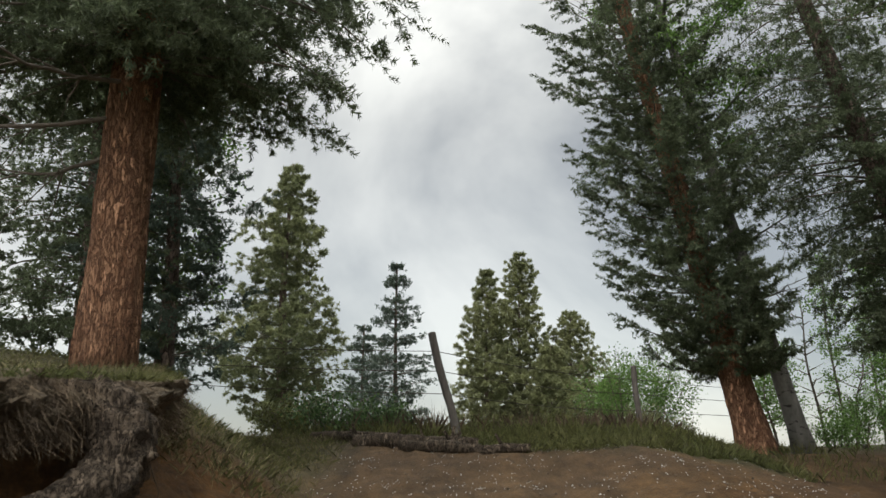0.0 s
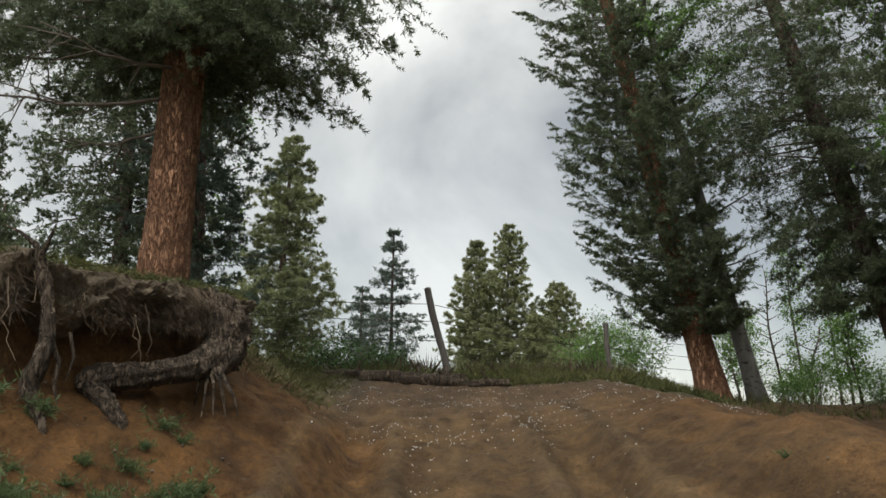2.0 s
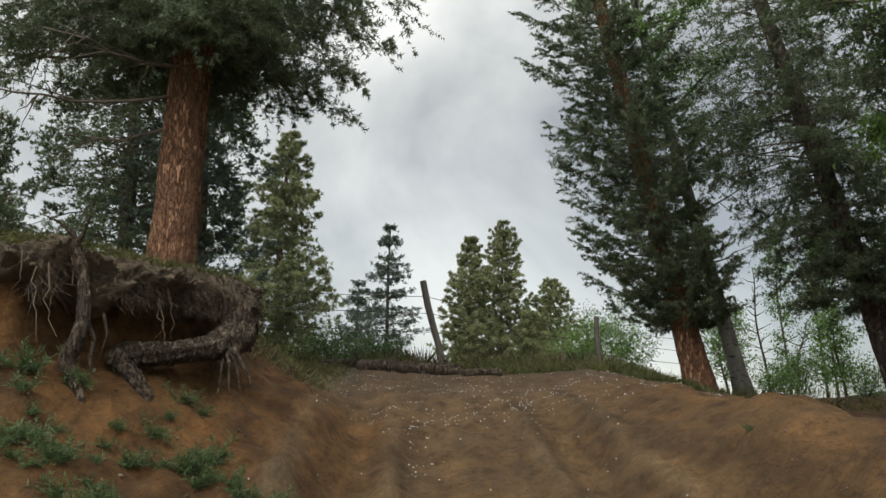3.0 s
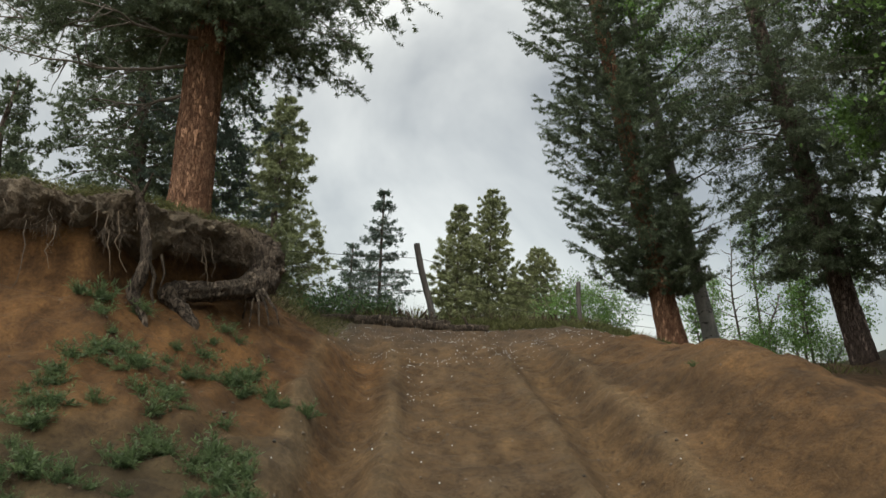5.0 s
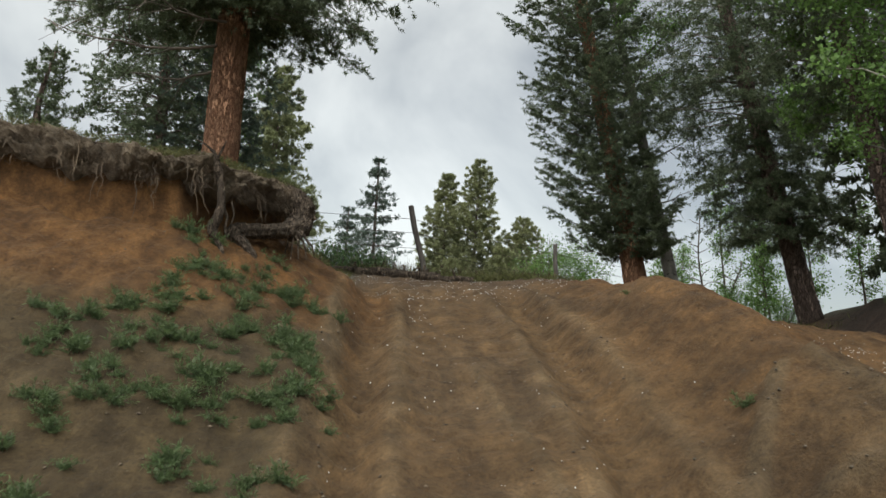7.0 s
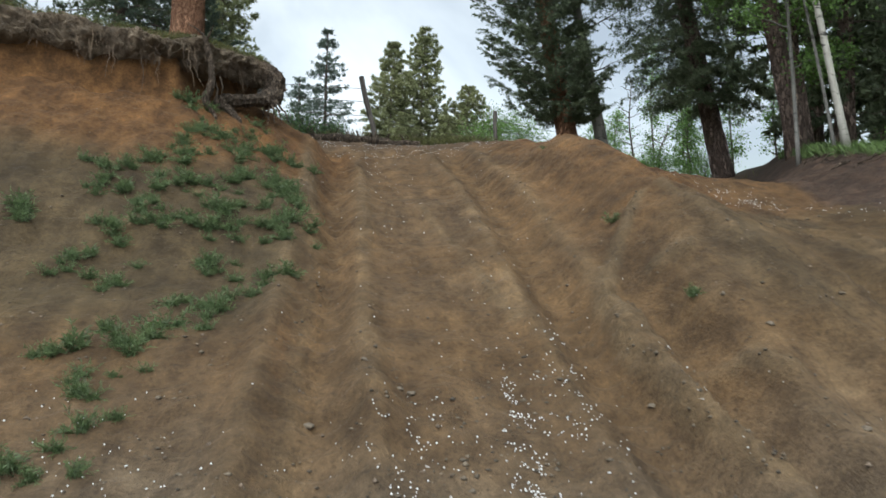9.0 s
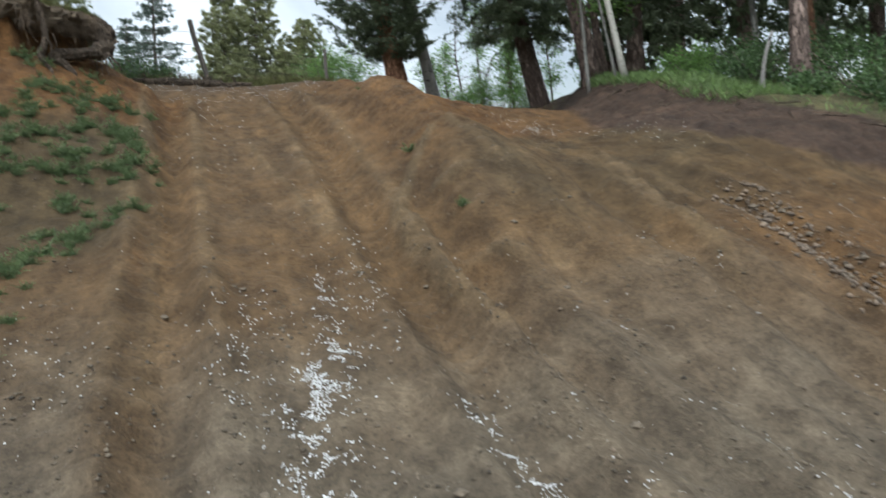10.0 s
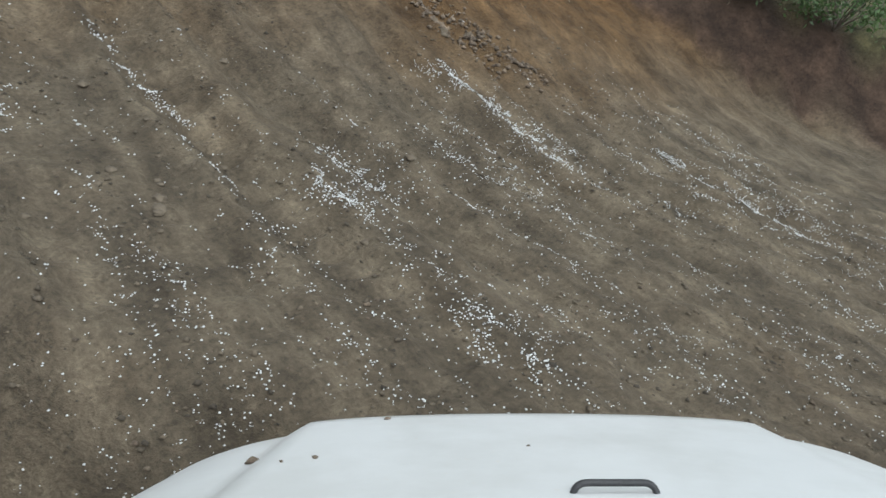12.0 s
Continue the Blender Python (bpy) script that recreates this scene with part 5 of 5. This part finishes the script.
g = pellets(np.concatenate([loose, upper, crest]), np.concatenate([(0.0022 + 0.0036 * np.random.rand(len(loose)) ** 1.8) * (1.05 - 0.15 * sstep(-5.2, -6.6, loose[:, 1])), np.random.uniform(0.003, 0.006, len(upper)), np.random.uniform(0.003, 0.0055, len(crest))]), 0.10, 0.25, 0.85, 0.0, (OCT_V, OCT_F))
tagged(new("hailstones", g.make("hailstones", M_HAIL)), "white hailstones strewn over the wet dirt", "hail", kind="stuff")

DRIFTS = (([(0.12, -1.74), (-0.02, -2.88)], 0.05, 150), ([(-0.02, -2.88), (-0.23, -3.42), (-0.26, -3.84), (-0.37, -4.55)], 0.07, 1900), ([(-0.64, -4.36), (-0.25, -4.0)], 0.05, 250),
          ([(2.46, -4.0), (2.72, -4.4), (2.78, -4.9), (2.75, -5.15)], 0.085, 1000), ([(3.98, -4.95), (3.93, -5.42)], 0.03, 160), ([(3.95, -5.5), (3.99, -6.3)], 0.12, 600),
          ([(0.44, -3.51), (0.57, -4.08), (0.62, -4.45)], 0.035, 300), ([(0.85, -5.2), (0.92, -5.5)], 0.07, 220), ([(1.21, -4.7), (1.36, -5.36)], 0.05, 240), ([(0.87, -6.35), (0.84, -6.82)], 0.08, 220),
          ([(3.0, 2.7), (3.05, 1.2)], 0.14, 100), ([(3.1, 2.6), (3.5, 0.8), (3.5, -0.5)], 0.14, 130), ([(-0.45, -2.3), (-0.5, -3.3)], 0.12, 150), ([(0.25, -2.5), (0.35, -1.2)], 0.10, 120), ([(-0.30, 3.2), (-0.35, 4.6)], 0.07, 45), ([(0.6, 5.0), (1.2, 7.0)], 0.25, 90), ([(-1.9, -2.2), (-1.2, -3.0)], 0.25, 90))
for pts, wid, n in DRIFTS:
    xy = near_line(int(n * 2.2), pts, wid)
    keep = np.array([noise.noise(Vector((a * 9, b * 6, 1.0))) + 0.7 * noise.noise(Vector((a * 24, b * 20, 3.0))) for a, b in xy]) > 0.0
    xy = xy[keep]
    g = pellets(xy, np.random.uniform(0.0024, 0.0056, len(xy)), 0.10, 0.25, 0.85, 0.008, (OCT_V, OCT_F))
    tagged(new("hail_drift", g.make("hail_drift", M_HAIL)), "streak of white hail washed together on the dirt", "hail", "hail drifts", "stuff")

np.random.seed(22)
xy = np.concatenate([np.random.uniform([-2.8, -8.6], [4.6, 3.0], (2600, 2)), near_line(1500, [(3.13, -1.64), (2.98, -2.6), (2.99, -3.48), (3.4, -4.1)], 0.11), np.random.uniform([-1.2, 5.0], [3.2, 9.6], (1500, 2))])
size = 0.004 + 0.010 * np.random.rand(len(xy)) ** 3
size[2600:4100] = 0.005 + 0.024 * np.random.rand(1500) ** 2.2
g = pellets(xy, size, 0.22, 0.35, 0.7, 0.0, (OCT_V, OCT_F))
tagged(new("pebbles", g.make("pebbles", M_STONE, False)), "small stones and dirt clods on the slope", "stones", kind="stuff")


M_CRUMB = soft_material("soil_crumbs", (0.040, 0.031, 0.021), (0.122, 0.098, 0.068), 5.0, 0.95, island=0.55)
np.random.seed(23)
xy = np.random.uniform([-2.6, -8.4], [4.6, 2.0], (46000, 2))
lay = np.array([noise.noise(Vector((px * 4.0, py * 0.7, 3.0))) + 0.7 * noise.noise(Vector((px * 7.0, py * 7.0, 8.0))) for px, py in xy]) + 0.25 * sstep(-1, -4, xy[:, 1]) + 4.0 * ridges(xy[:, 0], xy[:, 1])
xy = xy[(lay > 0.16) & (np.random.rand(len(xy)) < 0.12 + 0.88 * sstep(-1.0, -3.5, xy[:, 1]) + 8.0 * ridges(xy[:, 0], xy[:, 1]))]
g = pellets(xy, 0.0030 + 0.013 * np.random.rand(len(xy)) ** 3.5, 0.32, 0.42, 0.6, 0.0, (OCT_V, OCT_F))
tagged(new("soil_crumbs", g.make("soil_crumbs", M_CRUMB, False)), "loose crumbs of churned brown soil", "soil crumbs", kind="stuff")


def clod(x, y, r, seed):
    np.random.seed(seed)
    bm = bmesh.new()
    bmesh.ops.create_icosphere(bm, subdivisions=3, radius=r)
    for v in bm.verts:
        p = v.co / r
        v.co *= 1 + 0.45 * noise.noise(p * 1.6 + Vector((seed, 0, 0))) + 0.18 * noise.noise(p * 4.5)
        v.co.z *= 0.6
    me = bpy.data.meshes.new("dirt_clod")
    bm.to_mesh(me)
    bm.free()
    for f in me.polygons:
        f.use_smooth = True
    me.materials.append(M_CRUMB)
    ob = new("dirt_clod", me)
    ob.location = (x, y, float(surface([x], [y])[0]) + r * 0.2)
    return tagged(ob, "dark lump of churned dirt on the track", "dirt clod", "dirt clods")


random.seed(31)
for k in range(60):
    if k < 26:
        x, y = 3.05 + random.gauss(0, 0.14), -1.7 - random.random() * 2.0
    elif k < 34:
        x, y = 0.12 + random.gauss(0, 0.12), -5.15 + random.gauss(0, 0.12)
    else:
        x, y = random.uniform(-1.5, 4.0), random.uniform(-6.5, -1.0)
    clod(x, y, random.uniform(0.012, 0.03), 300 + k)


# ---- the vehicle, as it stands at the end of its way ----
M_PAINT, _t, _b = material("white_body_paint", 0.28)
_pos = put(_t, "ShaderNodeTexCoord").outputs["Object"]
_n1 = put(_t, "ShaderNodeTexNoise", [("Vector", _pos)], Scale=3.0, Detail=5.0, Roughness=0.6).outputs[0]
_n2 = put(_t, "ShaderNodeTexNoise", [("Vector", _pos)], Scale=40.0, Detail=4.0, Roughness=0.7).outputs[0]
_c = mix(_t, steps(_t, _n1, 0.35, 0.7), (0.55, 0.56, 0.565), (0.47, 0.475, 0.47))
_c = mix(_t, steps(_t, _n2, 0.62, 0.85), _c, (0.52, 0.49, 0.44))
_t.links.new(_c, _b.inputs["Base Color"])
_r = put(_t, "ShaderNodeMapRange", [("Value", _n1)])
_r.inputs[3].default_value, _r.inputs[4].default_value = 0.18, 0.5
_t.links.new(_r.outputs[0], _b.inputs["Roughness"])
M_BLACK = soft_material("black_rubber_and_plastic", (0.010, 0.010, 0.011), (0.028, 0.028, 0.030), 12.0, 0.55, 60.0, 0.004)
M_RIM, _, _b2 = material("grey_steel_rim", 0.4, 0.9)
_b2.inputs["Base Color"].default_value = (0.30, 0.30, 0.31, 1)
M_LAMP, _, _b3 = material("headlamp_glass", 0.08)
_b3.inputs["Base Color"].default_value = (0.75, 0.77, 0.78, 1)
M_SEAT = soft_material("dark_seat_cloth", (0.020, 0.020, 0.022), (0.045, 0.045, 0.048), 20.0, 0.9, 90.0, 0.003)

vehicle = thing("off_road_vehicle", (0, 0, 0), "white off-road vehicle with open cabin on the churned dirt", "car")
FWD, SIDE, UPW = Vector((0.6575, 0.6661, -0.3522)), Vector((0.7505, -0.6206, 0.2273)), Vector((0.0672, 0.4137, 0.9079))
SEAT = Vector((-1.327, -8.331, 0.435))
frame_m = Matrix((SIDE, FWD, UPW)).transposed().to_4x4()
vehicle.matrix_basis = Matrix.Translation(SEAT) @ frame_m


def shell(name, fn, nu, nv, mat, parent, label="", thick=0.02, bevel=0.0):
    """A sheet of metal over a grid of u, v in 0..1, with its thickness."""
    bm = bmesh.new()
    grid = [[bm.verts.new(fn(i / nu, j / nv)) for j in range(nv + 1)] for i in range(nu + 1)]
    for i in range(nu):
        for j in range(nv):
            bm.faces.new((grid[i][j], grid[i + 1][j], grid[i + 1][j + 1], grid[i][j + 1]))
    bm.normal_update()
    bmesh.ops.solidify(bm, geom=bm.faces[:], thickness=thick)
    bmesh.ops.recalc_face_normals(bm, faces=bm.faces[:])
    me = bpy.data.meshes.new(name)
    bm.to_mesh(me)
    bm.free()
    for f in me.polygons:
        f.use_smooth = True
    me.materials.append(mat)
    ob = new(name, me)
    ob.parent = parent
    return tagged(ob, label) if label else ob


def block(name, lo, hi, mat, parent, label="", bevel=0.03, taper=0.0):
    bm = bmesh.new()
    bmesh.ops.create_cube(bm, size=1)
    c, s = (Vector(lo) + Vector(hi)) / 2, Vector(hi) - Vector(lo)
    for v in bm.verts:
        v.co = Vector((v.co.x * s.x * (1 - taper * (v.co.z + 0.5)), v.co.y * s.y, v.co.z * s.z)) + c
    bmesh.ops.bevel(bm, geom=bm.edges[:], offset=bevel, segments=3, affect="EDGES", profile=0.6)
    me = bpy.data.meshes.new(name)
    bm.to_mesh(me)
    bm.free()
    for f in me.polygons:
        f.use_smooth = True
    me.materials.append(mat)
    ob = new(name, me)
    ob.parent = parent
    return tagged(ob, label) if label else ob


def hood_top(u, v):
    """u from the cowl to the nose, v across; a raised middle, rolled sides and nose."""
    k = 2 * v - 1
    y = 0.62 + 1.14 * u - 0.13 * abs(k) ** 4 * u
    half = 0.95 - 0.20 * u
    x = HOOD_X + k * half
    z = -0.412 - 0.030 * u - 0.10 * abs(k) ** 8 - 0.028 * k * k - 0.035 * k**4 * u
    z += 0.022 * float(sstep(0.62, 0.55, abs(k)))
    z -= 0.10 * float(sstep(0.93, 1.0, u)) * (1 + abs(k)) * 0.5
    return x, y, z


HOOD_X = 0.17
hood = shell("hood", hood_top, 48, 72, M_PAINT, vehicle, "dirty white metal hood")


def hood_z(x, y):
    u = (y - 0.62) / 1.14
    return hood_top(u, (x - HOOD_X) / (2 * (0.95 - 0.20 * u)) + 0.5)[2]


def loop_handle(x, y, wide, high, r, parent):
    g = Geo()
    z0 = hood_z(x, y)
    a = np.linspace(0, np.pi / 2, 6)
    c = 0.018
    left = [(x - wide / 2, z0 - 0.005), *[(x - wide / 2 + c - c * math.cos(t), z0 + high - c + c * math.sin(t)) for t in a]]
    right = [(2 * x - p, q) for p, q in left[::-1]]
    pts = np.array([(p, y, q) for p, q in left + right])
    g.tube(pts, np.full(len(pts), r), 10)
    for s in (-1, 1):
        g.tube([(x + s * wide / 2, y, z0 - 0.004), (x + s * wide / 2, y, z0 + 0.007)], [0.017, 0.014], 14)
    return part("hood_handle", g, M_BLACK, parent, "black metal loop handle")


loop_handle(0.235, 1.165, 0.115, 0.034, 0.005, hood)
for x, y, r in ((-0.325, 1.455, 0.011), (-0.108, 1.652, 0.005), (-0.205, 1.372, 0.004), (-0.258, 1.36, 0.003), (0.142, 1.425, 0.0025)):
    g = Geo()
    u0 = min(range(101), key=lambda i: abs(hood_top(i / 100, (x - HOOD_X) / (2 * (0.95 - 0.002 * i)) + 0.5)[1] - y)) / 100
    z0 = hood_top(u0, (x - HOOD_X) / (2 * (0.95 - 0.20 * u0)) + 0.5)[2]
    g.add(ICO_V * r * (1 + 0.25 * np.random.randn(12, 1)) * [1.3, 1, 0.8] + [x, y, z0 + 0.02 + r * 0.5], ICO_F)
    part("mud_speck", g, M_STONE, hood, "fleck of dried mud")

for s in (-1, 1):
    def fender(u, v, s=s):
        ang = math.pi * (0.08 + 0.84 * u)
        return HOOD_X + s * (0.62 + 0.26 * v), 1.28 - 0.52 * math.cos(ang), -1.02 + 0.42 * math.sin(ang) - 0.05 * v * v

    shell("fender", fender, 24, 6, M_PAINT, vehicle, thick=0.025)
    block("side_panel", (HOOD_X + s * 0.62 - 0.02, 0.60, -0.98), (HOOD_X + s * 0.62 + 0.02, 1.68, -0.66), M_PAINT, vehicle, bevel=0.012)
    block("door", (HOOD_X + s * 0.72 - 0.03, -0.38, -1.02), (HOOD_X + s * 0.72 + 0.03, 0.56, -0.46), M_PAINT, vehicle, bevel=0.02)
    block("rear_side", (HOOD_X + s * 0.72 - 0.03, -1.62, -1.02), (HOOD_X + s * 0.72 + 0.03, -0.40, -0.46), M_PAINT, vehicle, bevel=0.02)
    lamp = Geo()
    lamp.tube([(HOOD_X + s * 0.44, 1.70, -0.72), (HOOD_X + s * 0.44, 1.735, -0.72), (HOOD_X + s * 0.44, 1.75, -0.72)], [0.09, 0.09, 0.05], 24)
    part("headlight", lamp, M_LAMP, vehicle, "round clear headlight")
    block("seat", (HOOD_X + s * 0.34 - 0.23, -0.52, -0.92), (HOOD_X + s * 0.34 + 0.23, 0.02, -0.74), M_SEAT, vehicle, bevel=0.05)
    for y in (1.32, -1.08):
        hub = new("wheel")
        hub.parent = vehicle
        wx = HOOD_X + s * 0.74
        g = Geo()
        prof = ((-0.11, 0.20), (-0.125, 0.28), (-0.115, 0.36), (-0.07, 0.385), (0.07, 0.385), (0.115, 0.36), (0.125, 0.28), (0.11, 0.20))
        th = np.linspace(0, 2 * np.pi, 48, endpoint=False)
        v = np.array([[(wx + a, y + r * (1 + (0.018 if (i // 2) % 2 and r > 0.35 else 0)) * math.cos(t), -1.115 + r * (1 + (0.018 if (i // 2) % 2 and r > 0.35 else 0)) * math.sin(t)) for a, r in prof] for i, t in enumerate(th)])
        m = len(prof)
        i, j = np.arange(48)[:, None], np.arange(m)[None]
        q = np.stack([i * m + j, ((i + 1) % 48) * m + j, ((i + 1) % 48) * m + (j + 1) % m, i * m + (j + 1) % m], -1).reshape(-1, 4)
        g.add(v.reshape(-1, 3), np.concatenate([q[:, [0, 1, 2]], q[:, [0, 2, 3]]]))
        part("tyre", g, M_BLACK, hub, "muddy black tyre", False)
        g = Geo()
        g.tube([(wx - 0.09, y, -1.115), (wx - 0.05, y, -1.115), (wx + 0.05, y, -1.115), (wx + 0.09, y, -1.115)], [0.205, 0.14, 0.14, 0.205], 32)
        part("rim", g, M_RIM, hub)
block("grille", (HOOD_X - 0.60, 1.64, -0.92), (HOOD_X + 0.60, 1.70, -0.58), M_PAINT, vehicle, "white slotted grille panel", 0.02)
for k in range(7):
    block("grille_slot", (HOOD_X - 0.255 + k * 0.08, 1.69, -0.86), (HOOD_X - 0.225 + k * 0.08, 1.708, -0.62), M_BLACK, vehicle, bevel=0.005)
block("bumper", (HOOD_X - 0.78, 1.74, -1.06), (HOOD_X + 0.78, 1.86, -0.92), M_BLACK, vehicle, "black steel bumper", 0.02)
block("floor_pan", (HOOD_X - 0.70, -1.62, -1.08), (HOOD_X + 0.70, 1.66, -1.00), M_BLACK, vehicle, bevel=0.02)
block("cowl", (HOOD_X - 0.70, 0.50, -0.98), (HOOD_X + 0.70, 0.60, -0.46), M_PAINT, vehicle, bevel=0.03)
block("tailgate", (HOOD_X - 0.68, -1.68, -1.02), (HOOD_X + 0.68, -1.62, -0.46), M_PAINT, vehicle, bevel=0.02)
for x, wide in ((HOOD_X - 0.42, 0.40), (HOOD_X + 0.16, 0.40)):
    wiper = new("wiper")
    wiper.parent = vehicle
    g = Geo()
    g.tube([(x, 0.60, -0.45), (x, 0.60, -0.415), (x + 0.04, 0.585, -0.408), (x + wide * 0.5, 0.56, -0.415)], [0.013, 0.013, 0.008, 0.005], 10)
    part("wiper_arm", g, M_BLACK, wiper)
    block("wiper_blade", (x + 0.05, 0.545, -0.43), (x + wide + 0.06, 0.56, -0.415), M_BLACK, wiper, bevel=0.004)
